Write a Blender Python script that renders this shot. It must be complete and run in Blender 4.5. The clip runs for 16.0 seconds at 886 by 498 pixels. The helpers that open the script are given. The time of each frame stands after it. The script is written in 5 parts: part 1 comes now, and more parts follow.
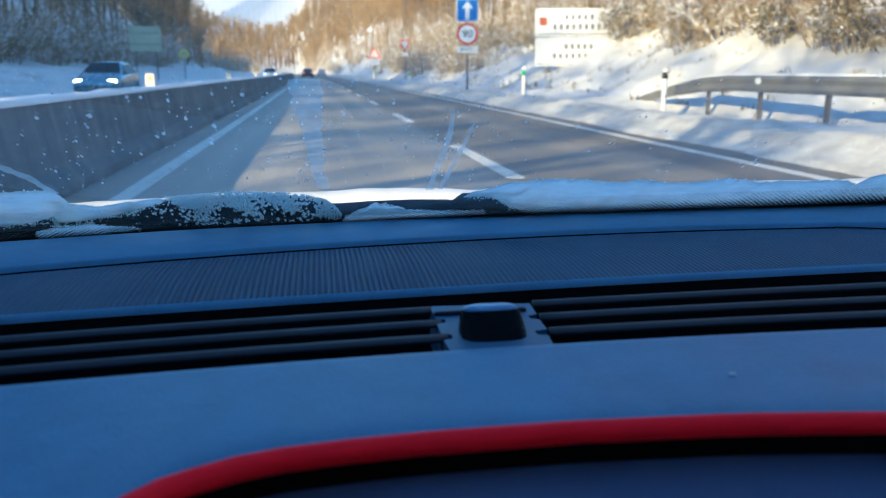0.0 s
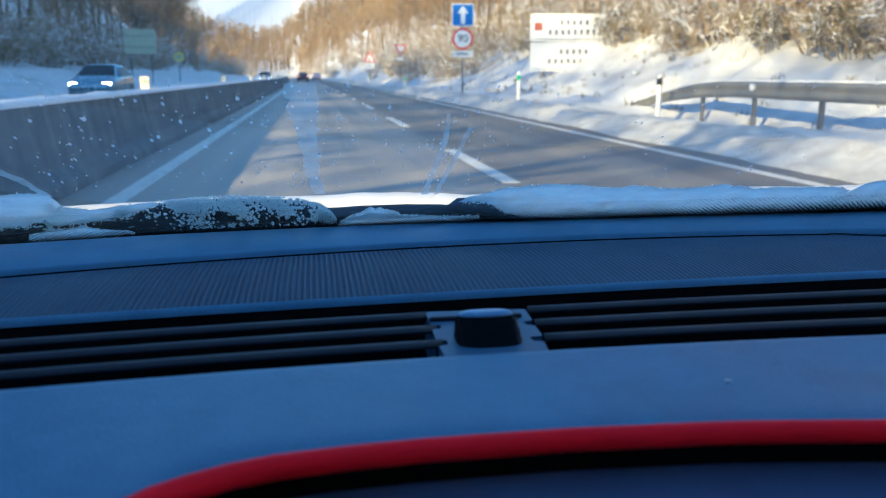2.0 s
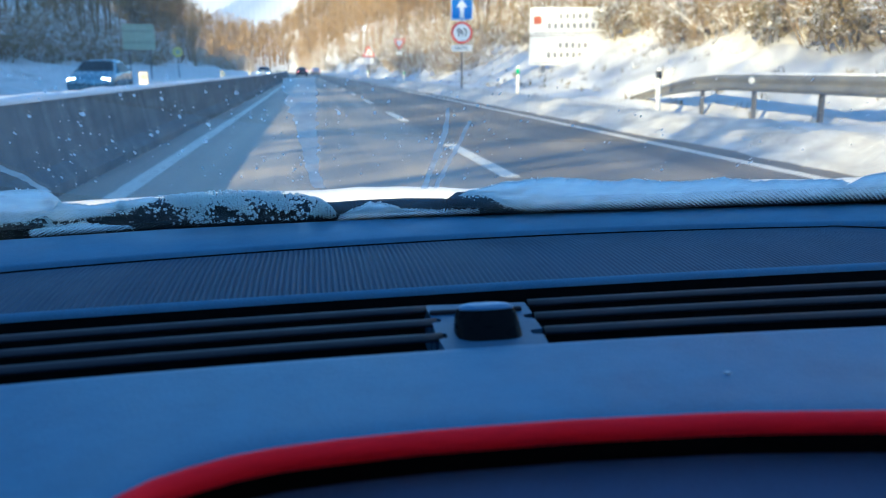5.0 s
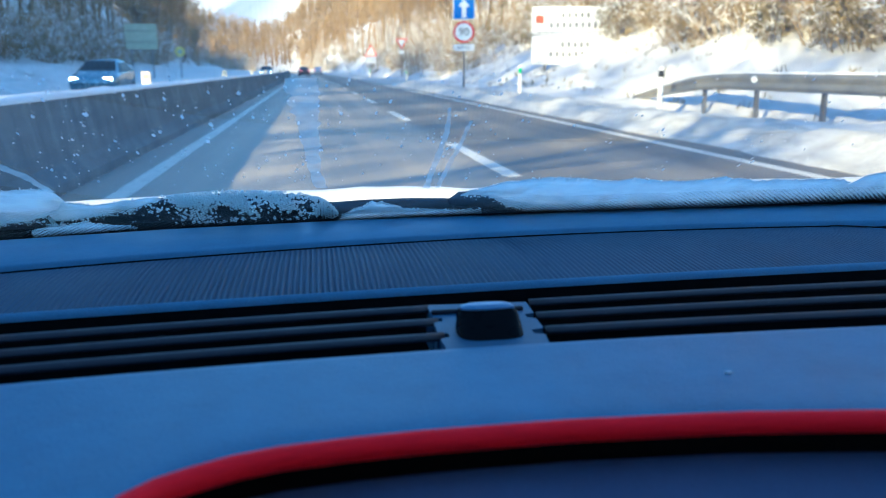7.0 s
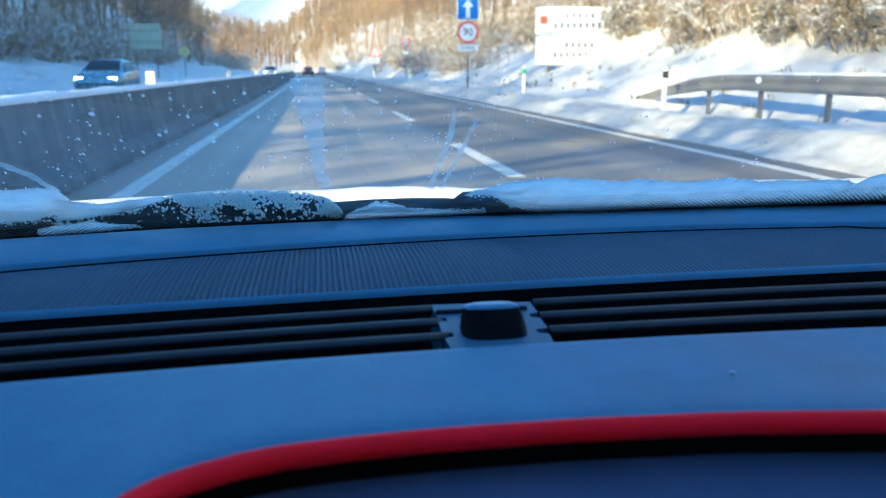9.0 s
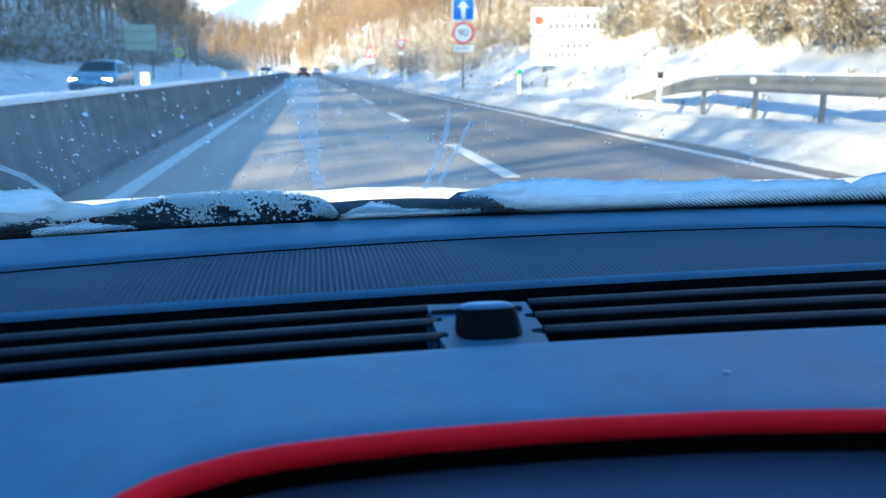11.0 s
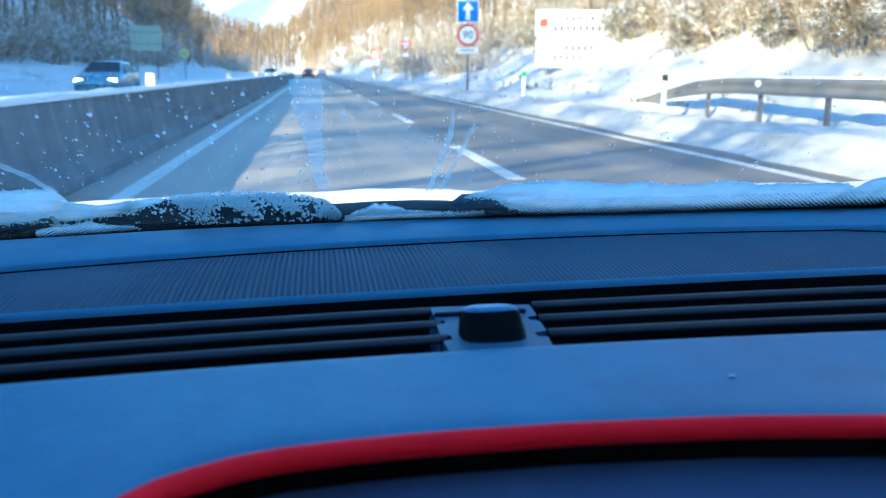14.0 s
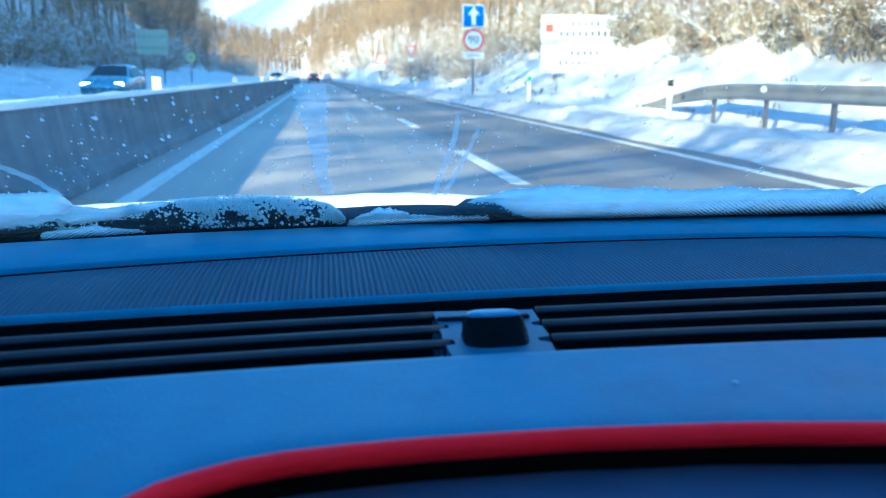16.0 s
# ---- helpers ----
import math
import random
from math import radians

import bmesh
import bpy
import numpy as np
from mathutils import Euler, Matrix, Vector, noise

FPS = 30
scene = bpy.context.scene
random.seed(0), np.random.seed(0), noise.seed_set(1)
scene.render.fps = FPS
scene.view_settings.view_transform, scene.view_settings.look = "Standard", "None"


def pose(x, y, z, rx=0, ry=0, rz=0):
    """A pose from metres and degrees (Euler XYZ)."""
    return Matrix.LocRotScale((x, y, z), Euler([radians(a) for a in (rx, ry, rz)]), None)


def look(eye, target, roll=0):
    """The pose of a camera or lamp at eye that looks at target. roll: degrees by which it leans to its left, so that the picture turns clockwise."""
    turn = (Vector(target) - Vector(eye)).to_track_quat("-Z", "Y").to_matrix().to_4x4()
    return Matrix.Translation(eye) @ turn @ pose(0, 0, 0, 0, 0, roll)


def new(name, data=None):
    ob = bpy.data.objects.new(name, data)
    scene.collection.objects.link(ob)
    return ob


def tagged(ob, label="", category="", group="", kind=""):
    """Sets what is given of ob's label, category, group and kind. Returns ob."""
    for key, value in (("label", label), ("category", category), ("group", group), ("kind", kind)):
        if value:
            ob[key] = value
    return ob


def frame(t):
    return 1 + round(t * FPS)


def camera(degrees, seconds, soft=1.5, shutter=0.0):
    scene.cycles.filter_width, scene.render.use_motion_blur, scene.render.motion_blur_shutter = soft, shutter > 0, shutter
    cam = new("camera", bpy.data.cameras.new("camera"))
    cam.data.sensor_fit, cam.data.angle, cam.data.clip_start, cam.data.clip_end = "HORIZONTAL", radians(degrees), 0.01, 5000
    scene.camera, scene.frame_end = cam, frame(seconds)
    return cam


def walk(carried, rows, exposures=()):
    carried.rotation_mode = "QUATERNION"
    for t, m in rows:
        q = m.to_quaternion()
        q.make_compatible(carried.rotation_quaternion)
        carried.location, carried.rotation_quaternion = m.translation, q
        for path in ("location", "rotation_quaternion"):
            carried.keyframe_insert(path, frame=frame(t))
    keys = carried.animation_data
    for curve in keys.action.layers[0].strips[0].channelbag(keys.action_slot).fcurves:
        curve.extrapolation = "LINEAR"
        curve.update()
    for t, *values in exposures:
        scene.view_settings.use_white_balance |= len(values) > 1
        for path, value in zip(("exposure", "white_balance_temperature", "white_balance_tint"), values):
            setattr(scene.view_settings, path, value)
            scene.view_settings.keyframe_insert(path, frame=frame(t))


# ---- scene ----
# ---------------- camera ----------------
EYE = Vector((0.0, 0.0, 1.02))
cam = camera(57.2, 16.0, soft=1.1)
TURNS = [  # seconds, yaw, pitch, roll, and the drift of the eye in millimetres
    (0.0, -8.68, -12.38, 0.31, 0.1, 0.2, -0.3), (0.5, -8.77, -12.31, 0.37, -0.2, 0.2, 0.1), (1.0, -8.77, -12.35, 0.00, 0.1, 0.7, -0.5),
    (1.5, -8.82, -12.36, 0.29, 0.0, -0.0, -0.2), (2.0, -9.01, -12.08, -0.00, -0.1, 1.5, -0.1), (2.5, -9.04, -12.61, 0.36, 0.1, -0.4, 0.4),
    (3.0, -9.16, -12.29, 0.41, 0.2, 1.1, -0.1), (3.5, -9.19, -11.86, 0.44, -0.3, 0.1, -0.1), (4.0, -9.18, -12.54, 0.17, -0.4, 1.9, -0.5),
    (5.2, -9.04, -12.44, 0.24, 0.0, 0.8, -0.4), (6.5, -8.89, -12.31, 0.26, 0.3, 0.5, -0.8), (7.0, -8.92, -12.51, 0.27, 0.0, -0.0, 0.0),
    (7.5, -8.85, -12.59, 0.21, -0.0, 0.4, 0.2), (8.0, -8.63, -12.44, 0.20, -0.4, -0.5, 0.1), (8.5, -8.62, -12.45, 0.42, -0.5, -0.2, -0.2),
    (9.0, -8.65, -12.49, 0.18, -0.6, -0.9, 0.0), (10.2, -8.83, -12.46, 0.22, -0.3, -0.6, -0.2), (11.5, -9.01, -12.41, 0.23, 0.0, -0.5, -0.4),
    (12.0, -8.77, -12.17, 0.18, 0.9, 0.2, -0.4), (12.5, -8.77, -12.16, 0.10, -0.1, -0.1, -0.1), (13.0, -8.71, -12.25, 0.24, 0.3, 0.4, -0.2),
    (13.5, -8.75, -12.26, 0.31, -0.0, 0.4, -0.2), (14.0, -8.66, -12.32, 0.02, -0.1, 0.5, -0.4), (14.5, -8.57, -12.21, 0.31, 0.2, 0.0, 0.1),
    (15.0, -8.46, -12.40, 0.23, -0.3, 0.6, -0.6), (15.5, -8.40, -12.35, 0.26, -0.5, 0.3, -0.3), (16.0, -8.28, -12.00, -0.15, 0.5, 0.5, -0.4)]
cam.data.dof.use_dof = True                # focus lies on the snow at the windscreen foot
cam.data.dof.focus_distance, cam.data.dof.aperture_fstop = 0.60, 14.5
walk(cam, [(t, pose(EYE.x + dx / 1000, EYE.y + dy / 1000, EYE.z + dz / 1000, 90 + p, r, yw)) for t, yw, p, r, dx, dy, dz in TURNS],
     exposures=[(0.0, 1.8, 5000, -3), (4.0, 1.83, 5000, -3), (6.5, 2.2, 4700, -6), (7.0, 2.15, 4800, -5), (7.5, 2.08, 5000, -3), (8.0, 2.08, 5000, -3), (9.0, 2.15, 4780, -6), (12.0, 2.35, 4850, -5), (12.5, 2.35, 4820, -5),
                (13.0, 2.38, 4580, -8), (13.5, 2.38, 4350, -10), (14.0, 2.38, 4580, -8), (14.5, 2.4, 4480, -9), (15.5, 2.4, 4300, -11), (16.0, 2.4, 4180, -12)])

# ---------------- world and sun ----------------
SUN_EL, SUN_OFF = radians(20), radians(44)      # low winter sun, behind and to the left
to_sun = Vector((-math.sin(SUN_OFF) * math.cos(SUN_EL), -math.cos(SUN_OFF) * math.cos(SUN_EL), math.sin(SUN_EL)))
world = bpy.data.worlds.new("world")
scene.world = world
world.use_nodes = True
wn = world.node_tree.nodes
wl = world.node_tree.links
sky = wn.new("ShaderNodeTexSky")
sky.sky_type = "NISHITA"
sky.sun_disc = False
sky.sun_elevation = SUN_EL
sky.sun_rotation = math.atan2(to_sun.x, to_sun.y)
sky.air_density, sky.dust_density, sky.ozone_density, sky.altitude = 1.15, 0.03, 1.3, 1200
wl.new(sky.outputs["Color"], wn["Background"].inputs["Color"])
wn["Background"].inputs["Strength"].default_value = 0.11
sun_data = bpy.data.lights.new("sun", "SUN")
sun_data.energy, sun_data.angle, sun_data.color = 4.3, radians(0.6), (1.0, 0.62, 0.27)
sun = new("sun", sun_data)
sun.matrix_world = look(to_sun * 50, (0, 0, 0))


# ---------------- materials ----------------
class Nodes:
    """A small writer of node materials."""

    def __init__(self, name):
        self.mat = bpy.data.materials.new(name)
        self.mat.use_nodes = True
        self.n, self.l = self.mat.node_tree.nodes, self.mat.node_tree.links
        self.bsdf = self.n["Principled BSDF"]
        self.out = self.n["Material Output"]

    def add(self, kind, **values):
        node = self.n.new(kind)
        for key, value in values.items():
            node.inputs[key].default_value = value
        return node

    def link(self, a, b):
        self.l.new(a, b)

    def coords(self, scale=(1, 1, 1), source="Object"):
        tc = self.n.new("ShaderNodeTexCoord")
        mp = self.n.new("ShaderNodeMapping")
        mp.inputs["Scale"].default_value = scale
        self.link(tc.outputs[source], mp.inputs["Vector"])
        return mp.outputs["Vector"]

    def place(self, scale=(1, 1, 1)):
        geo = self.n.new("ShaderNodeNewGeometry")
        mp = self.n.new("ShaderNodeMapping")
        mp.inputs["Scale"].default_value = scale
        self.link(geo.outputs["Position"], mp.inputs["Vector"])
        return mp.outputs["Vector"]

    def noise(self, vector, scale, detail=4, rough=0.6):
        nz = self.add("ShaderNodeTexNoise", Scale=scale, Detail=detail, Roughness=rough)
        self.link(vector, nz.inputs["Vector"])
        return nz.outputs["Fac"]

    def ramp(self, fac, stops):
        rp = self.n.new("ShaderNodeValToRGB")
        el = rp.color_ramp.elements
        while len(el) < len(stops):
            el.new(0.5)
        for e, (p, c) in zip(el, stops):
            e.position = p
            e.color = (*c, 1) if len(c) == 3 else c
        self.link(fac, rp.inputs["Fac"])
        return rp.outputs["Color"]

    def grey(self, fac, lo, hi, a=0.0, b=1.0):
        mr = self.add("ShaderNodeMapRange")
        for i, v in ((1, lo), (2, hi), (3, a), (4, b)):
            mr.inputs[i].default_value = v
        self.link(fac, mr.inputs[0])
        return mr.outputs[0]

    def math(self, op, a, b=0.0):
        m = self.n.new("ShaderNodeMath")
        m.operation = op
        for i, v in enumerate((a, b)):
            if isinstance(v, (int, float)):
                m.inputs[i].default_value = v
            else:
                self.link(v, m.inputs[i])
        return m.outputs[0]

    def mix(self, fac, a, b):
        m = self.n.new("ShaderNodeMix")
        m.data_type = "RGBA"
        for i, v in ((0, fac), (6, a), (7, b)):
            if isinstance(v, tuple):
                m.inputs[i].default_value = (*v, 1)
            elif isinstance(v, (int, float)):
                m.inputs[i].default_value = v
            else:
                self.link(v, m.inputs[i])
        return m.outputs[2]

    def bump(self, height, strength, distance):
        b = self.add("ShaderNodeBump", Strength=strength, Distance=distance)
        self.link(height, b.inputs["Height"])
        self.link(b.outputs["Normal"], self.bsdf.inputs["Normal"])

    def set(self, **values):
        for key, value in values.items():
            key = key.replace("_", " ")
            if isinstance(value, (int, float)):
                self.bsdf.inputs[key].default_value = value
            elif isinstance(value, tuple):
                self.bsdf.inputs[key].default_value = (*value, 1)
            else:
                self.link(value, self.bsdf.inputs[key])
        return self


def plain(name, lo, hi, rough=0.6, metal=0.0, scale=8.0, fine=90.0, bump=0.15, depth=0.002):
    """A surface whose colour wanders between lo and hi at two scales, with fine relief."""
    w = Nodes(name)
    v = w.coords()
    a, b = w.noise(v, scale), w.noise(v, fine, 2)
    fac = w.math("ADD", w.math("MULTIPLY", a, 0.7), w.math("MULTIPLY", b, 0.3))
    w.set(Base_Color=w.ramp(fac, [(0.3, lo), (0.7, hi)]), Roughness=w.grey(a, 0.3, 0.7, rough - 0.07, rough + 0.07), Metallic=metal)
    w.bump(b, bump, depth)
    return w.mat


def snow_material(name, through_light=0.0, dirt=0.0):
    w = Nodes(name)
    v = w.place()
    big, mid, fine = w.noise(v, 0.6), w.noise(v, 7.0), w.noise(v, 160.0, 2)
    colour = w.ramp(big, [(0.3, (0.80, 0.82, 0.85)), (0.7, (0.90, 0.90, 0.90))])
    if dirt:
        colour = w.ramp(w.noise(v, 0.9, 6, 0.65), [(0.28, (0.55, 0.555, 0.56)), (0.58, (0.75, 0.75, 0.745))])
        spots = w.math("MAXIMUM", w.grey(w.noise(v, 2.3, 6, 0.7), 0.57, 0.70), w.grey(w.noise(v, 0.35, 5, 0.7), 0.58, 0.72, 0, 0.7))
        colour = w.mix(w.math("MULTIPLY", spots, dirt), colour, (0.25, 0.20, 0.13))
    w.set(Base_Color=colour, Roughness=0.75, Subsurface_Weight=0.0)
    w.bump(w.math("ADD", w.math("MULTIPLY", mid, 0.8), w.math("MULTIPLY", fine, 0.2)), 0.5, 0.10 if not through_light else 0.004)
    if through_light:
        tr = w.add("ShaderNodeBsdfTranslucent", Color=(0.97, 1.0, 0.99, 1))
        mx = w.add("ShaderNodeMixShader", Fac=through_light)
        w.link(w.bsdf.outputs[0], mx.inputs[1])
        w.link(tr.outputs[0], mx.inputs[2])
        w.link(mx.outputs[0], w.out.inputs["Surface"])
    return w.mat


def bark_material(name, lo, hi, snow=0.35, steep=0.15):
    """Bark or twigs, with snow lying on what faces up."""
    w = Nodes(name)
    v = w.place()
    info = w.n.new("ShaderNodeObjectInfo")
    a = w.noise(v, 3.0)
    bark = w.ramp(w.math("ADD", w.math("MULTIPLY", a, 0.7), w.math("MULTIPLY", info.outputs["Random"], 0.3)), [(0.25, lo), (0.75, hi)])
    geo = w.n.new("ShaderNodeNewGeometry")
    sep = w.n.new("ShaderNodeSeparateXYZ")
    w.link(geo.outputs["Normal"], sep.inputs[0])
    up = w.grey(sep.outputs["Z"], steep, steep + 0.35)
    patch = w.grey(w.noise(v, 1.3, 3), 0.62 - snow, 0.74 - snow)
    w.set(Base_Color=w.mix(w.math("MULTIPLY", up, patch), bark, (0.86, 0.87, 0.88)), Roughness=0.8)
    w.bump(w.noise(v, 40.0, 3), 0.4, 0.01)
    return w.mat


def asphalt_material():
    w = Nodes("asphalt")
    v = w.place()
    long = w.noise(w.place((1.6, 0.035, 1)), 1.0, 5, 0.6)
    tracks = w.noise(w.place((0.55, 0.004, 1)), 1.0, 2)
    big = w.noise(v, 0.12, 4)
    grain = w.noise(v, 120.0, 2)
    fac = w.math("ADD", w.math("MULTIPLY", long, 0.45), w.math("ADD", w.math("MULTIPLY", tracks, 0.35), w.math("MULTIPLY", big, 0.2)))
    salted = w.ramp(fac, [(0.34, (0.11, 0.108, 0.104)), (0.50, (0.33, 0.295, 0.25)), (0.66, (0.54, 0.47, 0.38))])
    stone = w.grey(grain, 0.35, 0.7, 0.75, 1.2)
    # the inner lane is salted pale, the outer one laid in darker asphalt
    geo = w.n.new("ShaderNodeNewGeometry")
    sep = w.n.new("ShaderNodeSeparateXYZ")
    w.link(geo.outputs["Position"], sep.inputs[0])
    across = w.math("ADD", sep.outputs["X"], w.math("MULTIPLY", w.math("MULTIPLY", sep.outputs["Y"], sep.outputs["Y"]), 0.8e-4))
    wavy = w.math("ADD", across, w.math("MULTIPLY", w.noise(w.place((1, 0.15, 1)), 1.5, 4), 0.5))
    outer = w.grey(wavy, 1.75, 2.35)
    worn = w.math("MULTIPLY", w.grey(wavy, 3.0, 3.8), w.grey(wavy, 4.2, 5.0, 1.0, 0.0))
    lane = w.math("ADD", w.math("SUBTRACT", 1.12, w.math("MULTIPLY", outer, 0.56)), w.math("MULTIPLY", worn, 0.16))
    mul = w.n.new("ShaderNodeVectorMath")
    mul.operation = "MULTIPLY"
    w.link(salted, mul.inputs[0])
    w.link(w.math("MULTIPLY", stone, lane), mul.inputs[1])
    w.set(Base_Color=mul.outputs[0], Roughness=w.grey(long, 0.3, 0.7, 0.55, 0.8))
    w.bump(grain, 0.5, 0.006)
    return w.mat


def concrete_material():
    """Grey concrete, streaked downwards by salty spray."""
    w = Nodes("concrete")
    v = w.place()
    runs = w.noise(w.place((1, 1.7, 0.12)), 2.2, 5, 0.65)
    big, fine = w.noise(v, 0.8, 4), w.noise(v, 45.0, 3)
    spray = w.noise(w.place((1, 0.35, 3.0)), 1.4, 4, 0.6)
    fac = w.math("ADD", w.math("MULTIPLY", runs, 0.40), w.math("ADD", w.math("MULTIPLY", big, 0.25), w.math("ADD", w.math("MULTIPLY", spray, 0.25), w.math("MULTIPLY", fine, 0.10))))
    w.set(Base_Color=w.ramp(fac, [(0.36, (0.055, 0.066, 0.070)), (0.50, (0.115, 0.130, 0.133)), (0.64, (0.225, 0.240, 0.240))]), Roughness=0.85)
    w.bump(fine, 0.35, 0.006)
    return w.mat


def paint_material():
    w = Nodes("road_paint")
    v = w.place()
    worn = w.math("MAXIMUM", w.grey(w.noise(v, 9.0, 6, 0.7), 0.54, 0.68), w.grey(w.noise(w.place((1, 0.25, 1)), 1.3, 4, 0.6), 0.55, 0.72, 0, 0.8))
    w.set(Base_Color=w.mix(worn, (0.72, 0.70, 0.64), (0.22, 0.20, 0.18)), Roughness=0.7)
    w.bump(w.noise(v, 100.0, 2), 0.4, 0.004)
    return w.mat


def dash_material(name, lo, hi, rough, grain=900.0, strength=0.35):
    w = Nodes(name)
    v = w.coords()
    cell = w.n.new("ShaderNodeTexVoronoi")
    cell.inputs["Scale"].default_value = grain
    w.link(v, cell.inputs["Vector"])
    soft, dust = w.noise(v, 14.0), w.noise(v, 420.0, 3, 0.7)
    blot, pit = w.noise(v, 55.0, 4, 0.65), w.noise(v, 1300.0, 2, 0.5)
    mixed = w.math("ADD", w.math("MULTIPLY", soft, 0.4), w.math("ADD", w.math("MULTIPLY", blot, 0.3), w.math("MULTIPLY", pit, 0.3)))
    base = w.ramp(mixed, [(0.38, lo), (0.62, hi)])
    w.set(Base_Color=w.mix(w.grey(dust, 0.66, 0.8, 0, 0.35), base, (0.30, 0.30, 0.30)), Roughness=w.grey(soft, 0.3, 0.7, rough - 0.05, rough + 0.06))
    w.bump(cell.outputs["Distance"], strength, 0.0006)
    return w.mat


def ribbed_material():
    """Dark plastic of the ribbed cover."""
    w = Nodes("ribbed_cover")
    v = w.coords()
    soft, dust = w.noise(v, 30.0), w.noise(v, 700.0, 3, 0.7)
    base = w.ramp(soft, [(0.3, (0.014, 0.041, 0.090)), (0.7, (0.022, 0.057, 0.116))])
    w.set(Base_Color=w.mix(w.grey(dust, 0.62, 0.8, 0, 0.3), base, (0.16, 0.23, 0.32)), Roughness=0.62)
    w.bump(dust, 0.2, 0.0004)
    return w.mat


def glass_material(name, tint=(0.97, 0.98, 0.97), gloss=1.0, haze=0.0):
    w = Nodes(name)
    lw = w.add("ShaderNodeLayerWeight", Blend=0.5)
    edge = w.math("POWER", lw.outputs["Facing"], 5.0)
    mirror = w.math("ADD", w.math("MULTIPLY", edge, 0.92), 0.08)
    tr = w.add("ShaderNodeBsdfTransparent", Color=(*tint, 1))
    gl = w.add("ShaderNodeBsdfGlossy", Roughness=0.02)
    mx = w.n.new("ShaderNodeMixShader")
    w.link(w.math("MULTIPLY", mirror, gloss), mx.inputs[0])
    w.link(tr.outputs[0], mx.inputs[1])
    w.link(gl.outputs[0], mx.inputs[2])
    last = mx.outputs[0]
    if haze:
        # a thin bloom of dried road salt, wiped in arcs
        df = w.add("ShaderNodeBsdfDiffuse", Color=(0.80, 0.86, 0.90, 1))
        tl = w.add("ShaderNodeBsdfTranslucent", Color=(0.80, 0.86, 0.90, 1))
        salt = w.add("ShaderNodeMixShader", Fac=0.6)
        w.link(df.outputs[0], salt.inputs[1])
        w.link(tl.outputs[0], salt.inputs[2])
        cover = w.math("ADD", w.math("MULTIPLY", w.noise(w.coords(), 9.0, 4), 0.6), w.math("MULTIPLY", w.noise(w.coords((14, 90, 90)), 1.0, 4, 0.7), 0.4))
        film = w.n.new("ShaderNodeMixShader")
        w.link(w.grey(cover, 0.3, 0.7, haze * 0.4, haze), film.inputs[0])
        w.link(last, film.inputs[1])
        w.link(salt.outputs[0], film.inputs[2])
        last = film.outputs[0]
    w.link(last, w.out.inputs["Surface"])
    return w.mat


def film_material(name, colour, cover):
    """Dried water and salt on glass: part diffuse, part clear."""
    w = Nodes(name)
    tr = w.n.new("ShaderNodeBsdfTransparent")
    df = w.add("ShaderNodeBsdfDiffuse", Color=(*colour, 1))
    tl = w.add("ShaderNodeBsdfTranslucent", Color=(*colour, 1))
    both = w.add("ShaderNodeMixShader", Fac=0.85)
    w.link(df.outputs[0], both.inputs[1])
    w.link(tl.outputs[0], both.inputs[2])
    mx = w.n.new("ShaderNodeMixShader")
    w.link(w.grey(w.noise(w.coords(), 45.0, 3), 0.3, 0.7, cover * 0.6, cover), mx.inputs[0])
    w.link(tr.outputs[0], mx.inputs[1])
    w.link(both.outputs[0], mx.inputs[2])
    w.link(mx.outputs[0], w.out.inputs["Surface"])
    return w.mat


def frit_material():
    """Black ceramic dots on the glass edge, shrinking away from the edge."""
    w = Nodes("frit")
    uvn = w.n.new("ShaderNodeTexCoord")
    sep = w.n.new("ShaderNodeSeparateXYZ")
    w.link(uvn.outputs["UV"], sep.inputs[0])        # u, v in metres along and up the glass
    pitch = 0.0027
    rot = w.n.new("ShaderNodeMapping")
    rot.inputs["Scale"].default_value = (1 / pitch, 1 / pitch, 1)
    rot.inputs["Rotation"].default_value = (0, 0, radians(45))
    w.link(uvn.outputs["UV"], rot.inputs["Vector"])
    vor = w.n.new("ShaderNodeTexVoronoi")
    vor.inputs["Scale"].default_value = 1.0
    vor.inputs["Randomness"].default_value = 0.0
    w.link(rot.outputs[0], vor.inputs["Vector"])
    size = w.grey(sep.outputs["Y"], 0.0, 0.025, 0.74, 0.14)
    clear = w.math("GREATER_THAN", vor.outputs["Distance"], size)
    tr = w.n.new("ShaderNodeBsdfTransparent")
    w.set(Base_Color=(0.004, 0.004, 0.006), Roughness=0.8, Specular_IOR_Level=0.15)
    mx = w.n.new("ShaderNodeMixShader")
    w.link(clear, mx.inputs[0])
    w.link(w.bsdf.outputs[0], mx.inputs[1])
    w.link(tr.outputs[0], mx.inputs[2])
    w.link(mx.outputs[0], w.out.inputs["Surface"])
    return w.mat


def lamp_material(name, colour, power):
    w = Nodes(name)
    w.set(Base_Color=(0.8, 0.8, 0.8), Emission_Color=colour, Emission_Strength=power)
    return w.mat


M_NAVY = dash_material("navy_plastic", (0.075, 0.10, 0.20), (0.10, 0.13, 0.25), 0.6, 900.0, 0.1)
M_SNOW = snow_material("snow", dirt=0.0)
M_SLUSH = plain("pale_lint", (0.50, 0.54, 0.60), (0.58, 0.62, 0.68), 0.9)
M_SNOWFINE = snow_material("cowl_snow", through_light=0.15)
M_BANK = snow_material("bank_snow", dirt=0.5)
M_VERGE = plain("ploughed_slush", (0.35, 0.335, 0.30), (0.76, 0.745, 0.71), 0.8, 0, 2.6, 30, 0.6, 0.02)
M_AMBER = plain("amber_reflector", (0.78, 0.66, 0.46), (0.84, 0.73, 0.55), 0.4)
